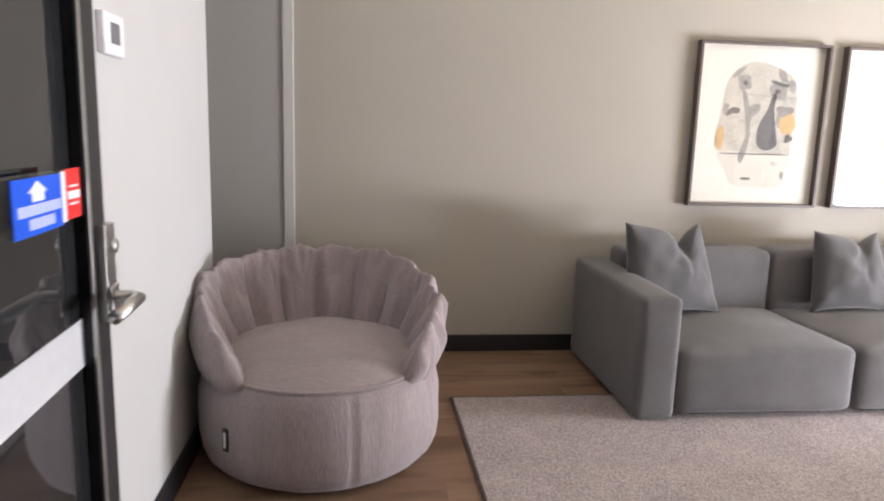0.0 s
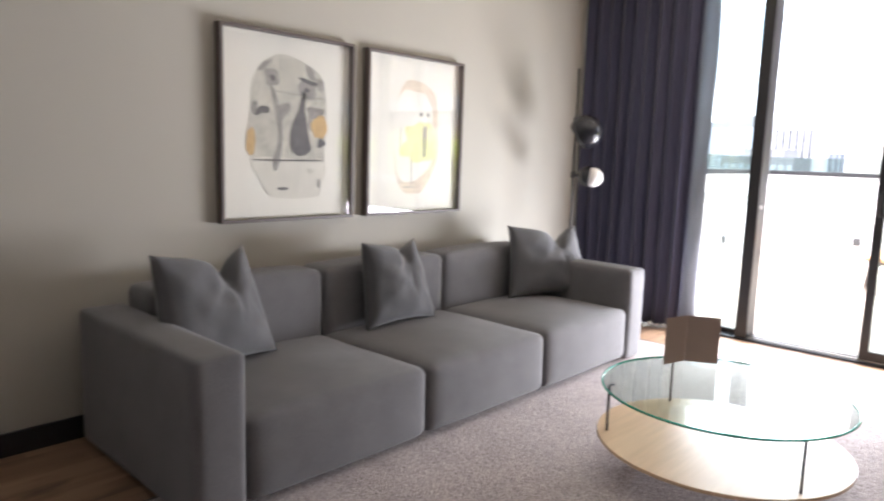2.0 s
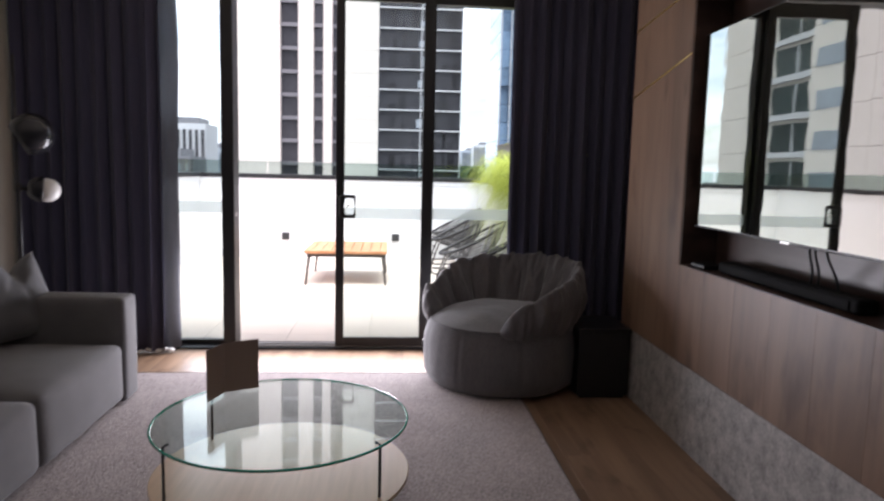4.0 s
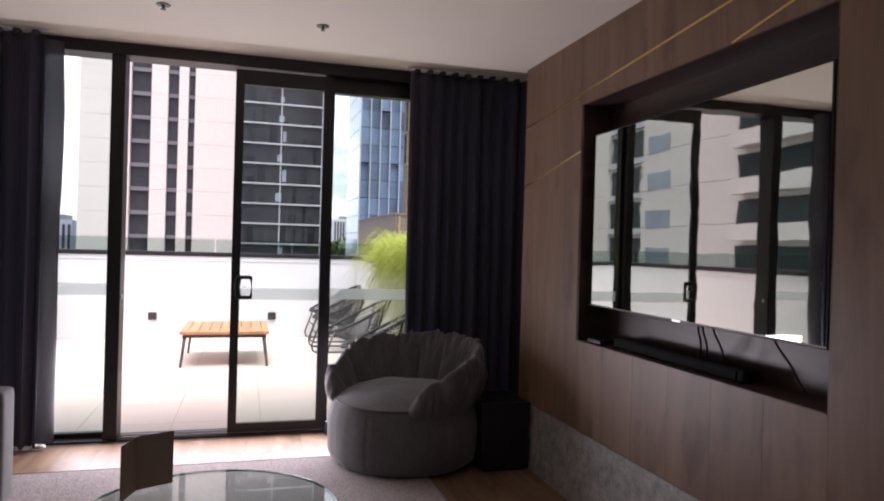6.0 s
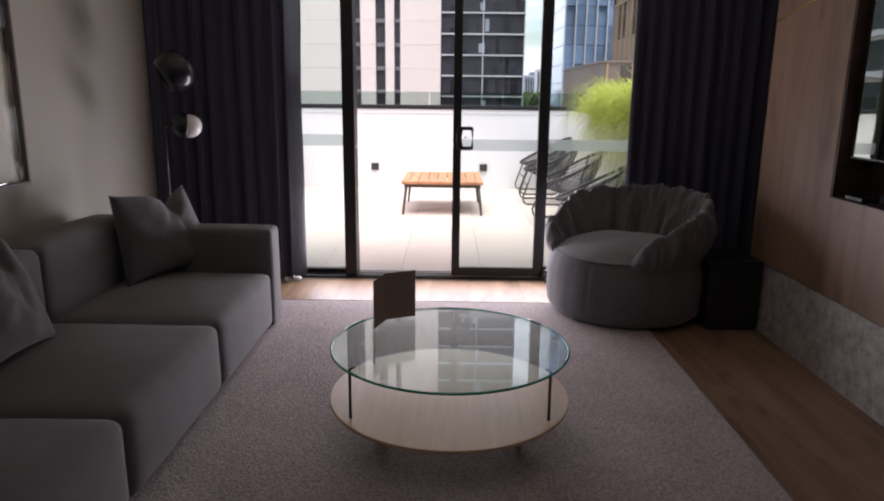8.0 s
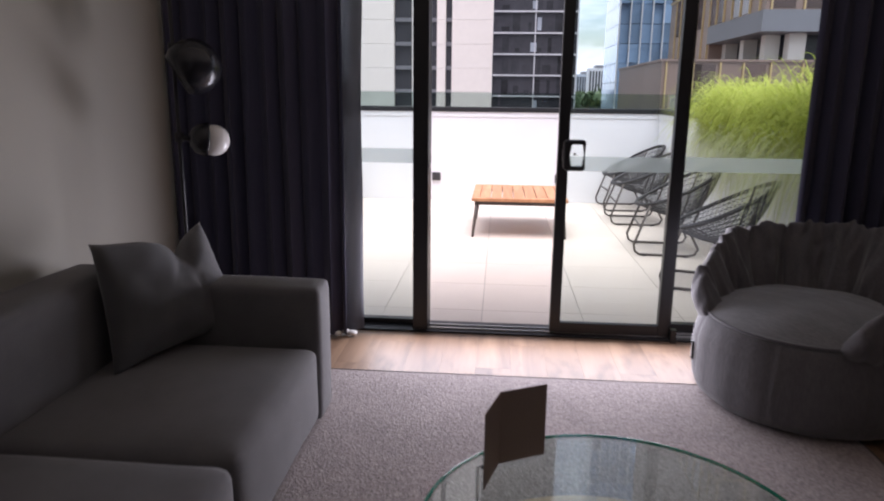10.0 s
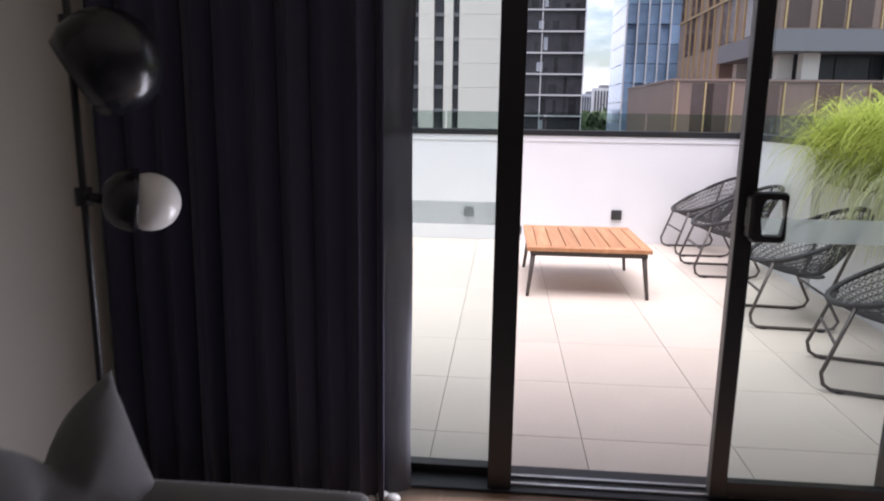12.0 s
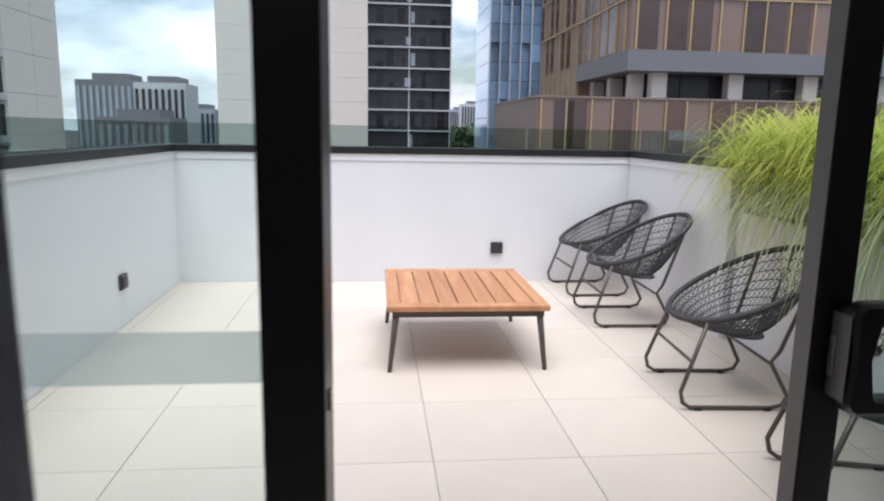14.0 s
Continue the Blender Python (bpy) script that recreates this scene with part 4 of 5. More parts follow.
staff = [(-0.116, 0.21), (-0.088, 0.2), (-0.055, 0.11), (-0.012, 0.08), (-0.045, 0.035), (-0.04, -0.06), (-0.062, -0.19), (-0.09, -0.232), (-0.103, -0.18), (-0.068, -0.06), (-0.084, 0.07)]
part("ink_shape", cut_out(mask, -0.0126), M_INK1, p1, "pale grey cut-out mask")
part("ink_shape", cut_out([(x * 0.96, z) for x, z in mask if z < -0.15] + [(-0.2, -0.18), (0.1, -0.176), (0.215, -0.178)][::-1], -0.0131), M_INK7, p1, "paler chin")
part("ink_shape", cut_out(bottle, -0.0138), M_INK2, p1, "dark bottle shape")
part("ink_shape", cut_out(staff, -0.0138), M_INK6, p1, "dark staff shape")
art = [
    (-0.106, 0.262, 0.085, 0.085, 0.0130, M_INK6, 7, 0.3, 4, 0.1), (-0.1, 0.26, 0.03, 0.03, 0.0138, M_INK2, 6, 0.3, 2, 0),
    (0.126, 0.215, 0.115, 0.095, 0.0132, M_INK6, 8, 0.3, 4, 0), (0.132, 0.26, 0.125, 0.022, 0.0140, M_INK2, 8, 0.3, 3, -0.2), (0.115, 0.215, 0.035, 0.03, 0.0142, M_INK2, 9, 0.3, 2, 0),
    (0.14, 0.31, 0.05, 0.09, 0.0130, M_INK6, 10, 0.4, 2, 0.5), (-0.15, 0.32, 0.09, 0.03, 0.0130, M_INK6, 11, 0.5, 2, 0.7), (0.21, 0.25, 0.05, 0.08, 0.0128, M_INK6, 13, 0.5, 2, 0.2),
    (-0.168, 0.087, 0.1, 0.035, 0.0130, M_INK2, 12, 0.5, 2, 0.25), (-0.215, 0.1, 0.04, 0.07, 0.0130, M_INK6, 14, 0.4, 2, -0.1), (-0.02, 0.11, 0.07, 0.06, 0.0130, M_INK6, 15, 0.4, 2, -0.5),
    (0.18, 0.09, 0.12, 0.07, 0.0130, M_INK6, 16, 0.5, 2, -0.2), (0.205, 0.015, 0.1, 0.13, 0.0134, M_INK3, 18, 0.35, 2.2, 0.1), (0.15, 0.02, 0.05, 0.08, 0.0132, M_INK6, 17, 0.4, 2, 0.5), (0.215, -0.075, 0.06, 0.05, 0.0136, M_INK2, 22, 0.5, 2, 0.5),
    (-0.236, -0.075, 0.055, 0.15, 0.0134, M_INK3, 20, 0.3, 2.2, -0.05), (-0.13, -0.03, 0.05, 0.06, 0.0130, M_INK1, 21, 0.4, 2, 0),
    (0.005, -0.172, 0.47, 0.007, 0.0142, M_INK2, 24, 0.3, 6, 0.0), (0.06, 0.185, 0.36, 0.004, 0.0142, M_INK6, 25, 0.3, 6, -0.06), (-0.04, -0.326, 0.075, 0.018, 0.0136, M_INK2, 26, 0.4, 2, 0), (0.2, -0.3, 0.025, 0.05, 0.0136, M_INK6, 27, 0.4, 2, 0), (0.14, -0.23, 0.05, 0.03, 0.0136, M_INK1, 28, 0.5, 2, 0),
]
for cx, cz, w, h, y, m_, sd, wb, pw, tl in art:
    part("ink_shape", blob(cx, cz, w, h, -y - 0.0006, sd, wb, 40, pw, tl), m_, p1)
p2 = picture(4.062, "framed abstract print with a pale shape and yellow patch")
art = [
    (0.02, 0.01, 0.40, 0.72, 0.0120, M_INK5, 31, 0.12, 2.6, 0.0), (0.0, 0.0, 0.36, 0.55, 0.0124, M_PAPER, 33, 0.2, 2.6, 0.0),
    (0.05, -0.05, 0.3, 0.26, 0.0128, M_INK4, 35, 0.45, 2.2, 0.2), (0.1, -0.03, 0.045, 0.2, 0.0132, M_INK6, 37, 0.3, 2.4, 0), (0.06, 0.14, 0.02, 0.03, 0.0132, M_INK2, 39, 0.2, 2, 0), (0.12, 0.14, 0.02, 0.03, 0.0132, M_INK2, 41, 0.2, 2, 0),
    (-0.02, -0.22, 0.006, 0.22, 0.0132, M_INK6, 43, 0.2, 4, 0), (-0.12, -0.02, 0.006, 0.14, 0.0132, M_INK6, 44, 0.2, 4, 0), (-0.04, -0.33, 0.1, 0.006, 0.0134, M_INK6, 45, 0.2, 4, 0),
]
for cx, cz, w, h, y, m_, sd, wb, pw, tl in art:
    part("ink_shape", blob(cx, cz, w, h, -y - 0.0006, sd, wb, 40, pw, tl), m_, p2)

# ---- floor lamp ----
lamp = thing("floor_lamp", "slim black floor lamp with a dark dome and an opal globe", "floor lamp", pose(5.42, 4.432, 0))
part("pole", tube([(0, 0, 0.02), (0, 0, 2.0)], 0.009, 10), M_BLACKALU, lamp, smooth=True)
part("base", disc(0, 0, 0.13, 0, 0.02, 40, bevel=0.004), M_BLACKALU, lamp)
part("joint", tube([(0, 0, 1.59), (0, 0, 1.64)], 0.021, 12), M_BLACKALU, lamp, smooth=True)
part("arm", tube([(0, 0, 1.615), (0.004, -0.05, 1.60)], 0.012, 8), M_BLACKALU, lamp, smooth=True)
dome = [(0.0, 0.125), (0.048, 0.117), (0.086, 0.093), (0.112, 0.06), (0.124, 0.02), (0.124, -0.01), (0.117, -0.05), (0.096, -0.084), (0.09, -0.082), (0.11, -0.045), (0.117, 0.0), (0.096, 0.075), (0.0, 0.115)]
part("dome_shade", lathe(dome, 48), M_DOME, lamp, "glossy dark dome shade", smooth=True, at=pose(0.005, -0.09, 1.535, 60, 0, 27))
part("joint", tube([(0, 0, 1.19), (0, 0, 1.235)], 0.021, 12), M_BLACKALU, lamp, smooth=True)
part("arm", tube([(0, 0, 1.212), (0.002, -0.05, 1.206)], 0.012, 8), M_BLACKALU, lamp, smooth=True)
bm = bmesh.new()
bmesh.ops.create_uvsphere(bm, u_segments=40, v_segments=24, radius=0.073)
part("globe", bm, M_GLOBE, lamp, "white opal globe", smooth=True, at=pose(0.03, -0.155, 1.199))
cup = [(0.0, -0.082), (0.042, -0.07), (0.066, -0.047), (0.08, -0.008), (0.081, 0.004), (0.0755, 0.004), (0.0745, -0.008), (0.06, -0.046), (0.0, -0.0765)]
part("cup", lathe(cup, 40), M_DOME, lamp, "dark cup behind the globe", smooth=True, at=pose(0.014, -0.127, 1.203, 96, 0, 30))

# ---- glazed entrance door, open ----
door = thing("door_1", "open black framed glass door with steel lever", "door", pose(0.267, 0.945, 0, 0, 0, 2.0), kind="structure")
part("stile", box(-0.022, 0.022, 0.845, 0.92, 0.01, 2.08, 0.002), M_BLACKALU, door)
part("stile", box(-0.022, 0.022, 0.0, 0.075, 0.01, 2.08, 0.002), M_BLACKALU, door)
part("rail", box(-0.021, 0.021, 0.075, 0.845, 0.01, 0.16, 0.002), M_BLACKALU, door)
part("rail", box(-0.021, 0.021, 0.075, 0.845, 1.99, 2.08, 0.002), M_BLACKALU, door)
part("pane", box(-0.004, 0.004, 0.07, 0.85, 0.15, 2.0), M_DOORGLASS, door, "dark reflecting glass")
part("edge_bead", box(0.0222, 0.027, 0.838, 0.85, 0.16, 1.99, 0.001), M_STEEL, door)
part("band", box(0.005, 0.007, 0.076, 0.844, 0.985, 1.06), M_PALESTEEL, door, "pale safety band on the glass")
part("lock_plate", box(-0.012, 0.012, 0.9202, 0.9225, 1.0, 1.22), M_STEEL, door, "steel lock plate on the edge")
case = part("lock_case", box(0.0222, 0.038, 0.866, 0.914, 1.045, 1.2, 0.002), M_STEEL, door, "brushed steel lock case")
part("thumb_turn", tube([(0.038, 0.89, 1.165), (0.047, 0.89, 1.165)], 0.011, 14), M_STEEL, case, smooth=True)
lev = part("handle", box(0.0382, 0.044, 0.868, 0.905, 1.053, 1.103, 0.003), M_STEEL, door, "brushed steel lever handle")
part("lever", tube([(0.04, 0.886, 1.083), (0.07, 0.886, 1.083), (0.08, 0.877, 1.083), (0.08, 0.76, 1.083)], 0.0105, 10), M_STEEL, lev, smooth=True)
part("lever", tube([(-0.03, 0.886, 1.083), (-0.066, 0.886, 1.083), (-0.075, 0.877, 1.083), (-0.075, 0.76, 1.083)], 0.0095, 10), M_STEEL, lev, smooth=True)
sg = thing("door_sign", "blue and red notice fixed to the glass door", "sign", pose(0.276, 0.868, 0.068, 0, 0, 2.0))
part("backing", box(0.02, 0.0235, 0.625, 0.84, 1.158, 1.226, 0.001), M_TABLEGLASS, sg)
part("blue_field", box(0.024, 0.0255, 0.665, 0.806, 1.152, 1.221), M_BLUE, sg)
part("white_stripe", box(0.024, 0.0255, 0.806, 0.82, 1.155, 1.223), M_SIGNW, sg)
part("red_field", box(0.024, 0.0255, 0.82, 0.872, 1.157, 1.225), M_RED, sg)
bm = bmesh.new()
arrow = [(0.716, 1.192), (0.716, 1.203), (0.704, 1.203), (0.732, 1.217), (0.76, 1.203), (0.75, 1.203), (0.75, 1.192)]
f = bm.faces.new([bm.verts.new((0.0259, y_, z_)) for y_, z_ in arrow])
r = bmesh.ops.extrude_face_region(bm, geom=[f])
bmesh.ops.translate(bm, vec=(0.0004, 0, 0), verts=[v for v in r["geom"] if isinstance(v, bmesh.types.BMVert)])
part("arrow", bm, M_SIGNW, sg)
for y0_, y1_, z0_, z1_, m_ in ((0.676, 0.8, 1.176, 1.189, M_SIGNPALE), (0.704, 0.778, 1.159, 1.172, M_SIGNPALE), (0.825, 0.868, 1.184, 1.195, M_SIGNW), (0.83, 0.862, 1.2, 1.203, M_SIGNW), (0.83, 0.862, 1.176, 1.179, M_SIGNW)):
    part("text_bar", box(0.0257, 0.0262, y0_, y1_, z0_, z1_), m_, sg)

th = thing("thermostat", "white wall thermostat with a small dark display", "thermostat", pose(-0.02, 2.72, 1.588))
part("case", box(0.0, 0.022, -0.075, 0.075, -0.055, 0.055, 0.005), M_SIGNW, th)
part("display", box(0.0222, 0.0235, -0.03, 0.035, -0.025, 0.03), M_GREYBAND, th, "dark grey display")
part("button", box(0.0222, 0.024, 0.045, 0.06, -0.02, 0.02, 0.001), M_SIGNW, th)
for x_, y_ in ((4.85, 2.11), (4.80, 2.93)):
    sp = thing("ceiling_sprinkler", "small chrome ceiling sprinkler", "sprinkler", pose(x_, y_, CEIL_Z), group="ceiling sprinklers")
    part("rose", disc(0, 0, 0.035, -0.006, 0.0, 24, bevel=0.002), M_GREYBAND, sp)
    part("head", tube([(0, 0, -0.006), (0, 0, -0.024)], 0.007, 8), M_GREYBAND, sp, smooth=True)
    part("deflector", disc(0, 0, 0.014, -0.027, -0.024, 16), M_GREYBAND, sp)


# ---- terrace ----
TZ = -0.012
struct("terrace_slab", box(6.42, 12.0, -0.6, 5.4, -0.30, TZ - 0.005), M_JOINT, "dark bed under the terrace pavers", "ground")
bm = box(11.71, 11.93, 0.58, 5.30, TZ, 1.135)
struct("parapet_east", bm, M_RENDER, "white rendered terrace parapet", "parapet")
struct("parapet_north", box(6.42, 11.71, 5.08, 5.30, TZ, 1.135), M_RENDER, "white rendered terrace parapet on the side", "parapet")
struct("parapet_south", box(9.78, 11.71, 0.60, 0.82, TZ, 1.135), M_RENDER, "white rendered terrace parapet behind the chairs", "parapet")
bm = box(11.70, 11.94, 0.57, 5.31, 1.135, 1.20, 0.002)
box(6.42, 11.70, 5.07, 5.31, 1.135, 1.20, 0.002, bm=bm)
box(6.42, 11.70, 0.59, 0.83, 1.135, 1.20, 0.002, bm=bm)
struct("parapet_top_band", bm, M_RENDER, "stepped white band at the parapet's top", "trim")
bm = box(11.685, 11.955, 0.555, 5.325, 1.20, 1.262, 0.004)
box(6.42, 11.685, 5.055, 5.325, 1.20, 1.262, 0.004, bm=bm)
box(6.42, 11.685, 0.575, 0.845, 1.20, 1.262, 0.004, bm=bm)
struct("parapet_cap", bm, M_BLACKALU, "dark metal parapet capping", "trim")
bal = thing("balustrade", "low clear glass balustrade on the capping", "balustrade", kind="structure")
for k in range(4):
    g = part("pane", box(11.815, 11.827, 0.70 + 1.13 * k, 0.70 + 1.13 * k + 1.11, 1.262, 1.455), M_BALGLASS, bal)
    g.visible_shadow = False
for k in range(4):
    g = part("pane", box(6.6 + 1.3 * k, 6.6 + 1.3 * k + 1.28, 5.185, 5.197, 1.262, 1.455), M_BALGLASS, bal)
    g.visible_shadow = False
    g = part("pane", box(6.6 + 1.3 * k, 6.6 + 1.3 * k + 1.28, 0.685, 0.697, 1.262, 1.455), M_BALGLASS, bal)
    g.visible_shadow = False
for x_, y_, rz in ((11.71, 2.10, 90), (11.71, 3.79, 90), (10.26, 5.08, 180)):
    so = thing("outdoor_socket", "dark square outdoor power socket on the parapet", "socket", pose(x_, y_, 0.315, 0, 0, rz), group="outdoor sockets")
    part("box", box(-0.058, 0.058, 0.0, 0.028, -0.055, 0.055, 0.006), M_SOCKET, so)
    part("flap", box(-0.046, 0.046, 0.0282, 0.036, -0.042, 0.03, 0.004), M_SOCKET, so)

# the outer wall of the house round the window
bm = box(6.42, 6.62, -3.0, 0.42, -3.0, 3.0)
box(6.42, 6.62, 4.68, 9.0, -3.0, 3.0, bm=bm)
box(6.42, 6.62, 0.42, 4.68, 2.80, 3.0, bm=bm)
box(6.42, 6.62, 0.42, 4.68, -3.0, -0.02, bm=bm)
struct("facade", bm, M_RENDER, "white outer wall round the window", "facade")

# ---- planter with overhanging grass ----
pl = thing("planter", "long white planter box filled with grass", "planter")
bm = box(6.62, 9.76, 0.10, 0.76, TZ, 0.90, 0.004)
part("box", bm, M_RENDER, pl)
part("soil", box(6.66, 9.72, 0.14, 0.72, 0.901, 0.93), M_SOIL, pl, "dark planting soil")


def grass(name, count, material, seed, reach, high, label, droop=1.0):
    rnd = random.Random(seed)
    verts, faces = [], []
    for _ in range(count):
        x, y = rnd.uniform(6.68, 9.70), rnd.uniform(0.2, 0.72)
        clump = noise.noise(Vector((x * 2.2, y * 2, seed)))
        az = rnd.gauss(math.pi / 2, 0.9) if rnd.random() < 0.8 else rnd.uniform(0, 2 * math.pi)
        out = reach * rnd.uniform(0.35, 1.0)
        up = high * rnd.uniform(0.55, 1.0) * (1 + 0.35 * clump)
        fall = droop * rnd.uniform(0.3, 1.0)
        w = rnd.uniform(0.005, 0.011)
        dx, dy = math.cos(az), math.sin(az)
        base = len(verts)
        n = 7
        for i in range(n + 1):
            t = i / n
            h = up * (1.9 * t - 1.0 * t * t) - fall * max(0, t - 0.35) ** 1.8 * 1.3
            r = out * (t ** 0.9) * (1 - 0.15 * t)
            ww = w * (1 - t * 0.85)
            px, py, pz = x + dx * r, y + dy * r, 0.9 + h
            verts += [(px - dy * ww, py + dx * ww, pz), (px + dy * ww, py - dx * ww, pz)]
        for i in range(n):
            a = base + 2 * i
            faces.append((a, a + 1, a + 3, a + 2))
    me = bpy.data.meshes.new(name)
    me.from_pydata(verts, [], faces)
    me.materials.append(material)
    for p_ in me.polygons:
        p_.use_smooth = True
    return tagged(new(name, me), label, "grass", kind="stuff")


grass("grass", 6000, M_GRASS, 5, 0.86, 0.85, "lime green grass arching over the planter", 0.62)
grass("dry_grass", 2300, M_DRYGRASS, 9, 0.8, 0.45, "pale drooping grass blades hanging over the planter", 1.35)

# ---- terrace table ----
tt = thing("terrace_table", "low square slatted teak table with taupe metal legs", "table", pose(9.74, 2.705, TZ))
part("rim", box(-0.56, -0.47, -0.49, 0.49, 0.375, 0.41, 0.006), M_TEAK, tt)
part("rim", box(0.47, 0.56, -0.49, 0.49, 0.375, 0.41, 0.006), M_TEAK, tt)
part("rim", box(-0.47, 0.47, -0.49, -0.41, 0.375, 0.41, 0.006), M_TEAK, tt)
part("rim", box(-0.47, 0.47, 0.41, 0.49, 0.375, 0.41, 0.006), M_TEAK, tt)
for k in range(7):
    y_ = -0.408 + k * 0.1168
    part("slat", box(-0.47, 0.47, y_ + 0.004, y_ + 0.1128, 0.378, 0.409, 0.003, seg=1), M_TEAK, tt)
bm = box(-0.53, 0.53, -0.46, -0.43, 0.335, 0.374, 0.002)
box(-0.53, 0.53, 0.43, 0.46, 0.335, 0.374, 0.002, bm=bm)
box(-0.53, -0.50, -0.43, 0.43, 0.335, 0.374, 0.002, bm=bm)
box(0.50, 0.53, -0.43, 0.43, 0.335, 0.374, 0.002, bm=bm)
part("under_frame", bm, M_TAUPEMETAL, tt)
for sx in (-1, 1):
    for sy in (-1, 1):
        part("leg", tube([(sx * 0.505, sy * 0.435, 0.36), (sx * 0.535, sy * 0.475, 0.0)], 0.021, 12, r2=0.014), M_TAUPEMETAL, tt, smooth=True)


# ---- woven basket chairs ----
def basket_chair():
    """A round low chair of rope on a steel hoop with sled legs; its front faces +y."""
    c = thing("basket_chair", "charcoal woven rope basket chair with sled legs", "chair", group="basket chairs on the terrace")

    def rim(a):
        # the hoop lies on a slope: low in front, high at the back
        x, y = 0.38 * math.cos(a), 0.37 * math.sin(a)
        s = (1 - math.sin(a)) / 2
        return Vector((x * (1 + 0.05 * s), y - 0.09, 0.45 + 0.37 * s ** 1.2))

    cen = Vector((0, -0.14, 0.33))

    def bowl(a, f):
        p = rim(a)
        q = cen + (p - cen) * f
        q.z = cen.z + (p.z - cen.z) * f ** 2.0 * 0.9 + (p.z - cen.z) * 0.1 * f
        return q

    part("hoop", tube([rim(2 * math.pi * i / 56) for i in range(56)], 0.017, 8, closed=True), M_ROPE, c, "rope-wound seat hoop", smooth=True)
    bm = bmesh.new()
    rows, stars = 9, 28
    level = [0.24 + 0.76 * (k / rows) ** 0.85 for k in range(rows + 1)]
    for k in range(rows):
        tube([bowl(2 * math.pi * i / 40, level[k]) for i in range(40)], 0.003, 4, bm=bm, closed=True)
        for ph in (0, 1):
            tube([bowl(2 * math.pi * (i + 0.5 * (k % 2)) / (2 * stars), level[k + (i + ph) % 2]) for i in range(2 * stars)], 0.0032, 4, bm=bm, closed=True)
    tagged(part("woven_net", bm, M_ROPE, c, "open woven rope net", smooth=True), kind="stuff")
    bm = lathe([(0.0, 0.0), (0.1, 0.004), (0.1, 0.012), (0.0, 0.012)], 20)
    part("centre_pad", bm, M_ROPE, c, at=pose(cen.x, cen.y, cen.z - 0.004))
    for a in (radians(-70), radians(-110)):
        part("back_stay", tube([bowl(a, f) + Vector((0, -0.004, -0.006)) for f in (0.2, 0.4, 0.6, 0.8, 1.0)], 0.008, 6), M_ROPE, c, smooth=True)
    ends = []
    for s in (-1, 1):
        x = s * 0.285
        f0, b0 = rim(radians(90 - s * 42)), rim(radians(-90 + s * 50))
        pts = [(f0.x, f0.y, f0.z), (x, 0.315, 0.10), (x, 0.30, 0.04), (x, 0.26, 0.014), (x, -0.17, 0.014), (x, -0.23, 0.03), (x, -0.255, 0.08), (x * 0.93, -0.16, 0.26), (x * 0.95, -0.2, 0.32), (b0.x, b0.y, b0.z)]
        leg = part("sled_leg", tube(pts, 0.0115, 8), M_TAUPEMETAL, c, "bent steel sled leg", smooth=True)
        g = 0.16 / (f0.z - 0.1)
        ends.append((x + (f0.x - x) * g, 0.315 + (f0.y - 0.315) * g, 0.26))
        for y_ in (0.22, -0.15):
            part("glide", box(x - 0.014, x + 0.014, y_ - 0.02, y_ + 0.02, 0.0, 0.02, 0.003), M_BLACKPL, leg, "black plastic glide")
    part("stretcher", tube(ends, 0.009, 8), M_TAUPEMETAL, c, smooth=True)
    part("stretcher", tube([(-0.27, -0.165, 0.25), (0.27, -0.165, 0.25)], 0.009, 8), M_TAUPEMETAL, c, smooth=True)
    return c


ch = basket_chair()
ch.matrix_basis = pose(11.33, 1.28, TZ, 0, 0, 2)
for x_, y_, rz in ((10.36, 1.32, -1), (8.82, 1.33, -4), (7.64, 1.29, -16)):
    copy_thing(ch, pose(x_, y_, TZ, 0, 0, rz))

# ---- city ----
struct("ground", box(-3000, 3000, -3000, 3000, -24.5, -24.0), M_GROUND, "grey city ground far below", "ground")


def farther(k):
    """Sets a building k times as far from the terrace, and as much larger."""
    c = Vector((5.3, 3.26, 1.42))
    return Matrix.Translation(c) @ Matrix.Diagonal((k, k, k, 1)) @ Matrix.Translation(-c)


def tower_concrete():
    t = thing("apartment_tower", "pale precast concrete tower with dark vertical window slots", "building", kind="")
    X = 115.0
    strips = [(20.3, 17.4), (15.0, 13.4), (12.0, 11.0)]
    part("core", box(X + 1.2, X + 24, 4.7, 27.2, -24, 92), M_DARKGLZ, t, "dark recessed glazing")
    for a, b in ((27.4, 20.3), (17.4, 15.0), (13.4, 12.0), (11.0, 4.5)):
        z = -24.0
        bm = bmesh.new()
        while z < 92:
            box(X, X + 1.3, b, a, z + 0.015, z + 3.685, bm=bm)
            z += 3.7
        tagged(part("concrete_panel", bm, M_CONC, t), kind="stuff")
    for a, b in strips:
        bm = bmesh.new()
        z = -24.0
        while z < 92:
            box(X + 0.75, X + 1.25, b, a, z - 0.25, z + 0.35, bm=bm)
            z += 3.7
        tagged(part("spandrel", bm, M_GREYBAND, t), kind="stuff")
    part("side_wall", box(X + 1.3, X + 24, 27.2, 27.5, -24, 92), M_CONC, t)
    return t


tower_concrete()


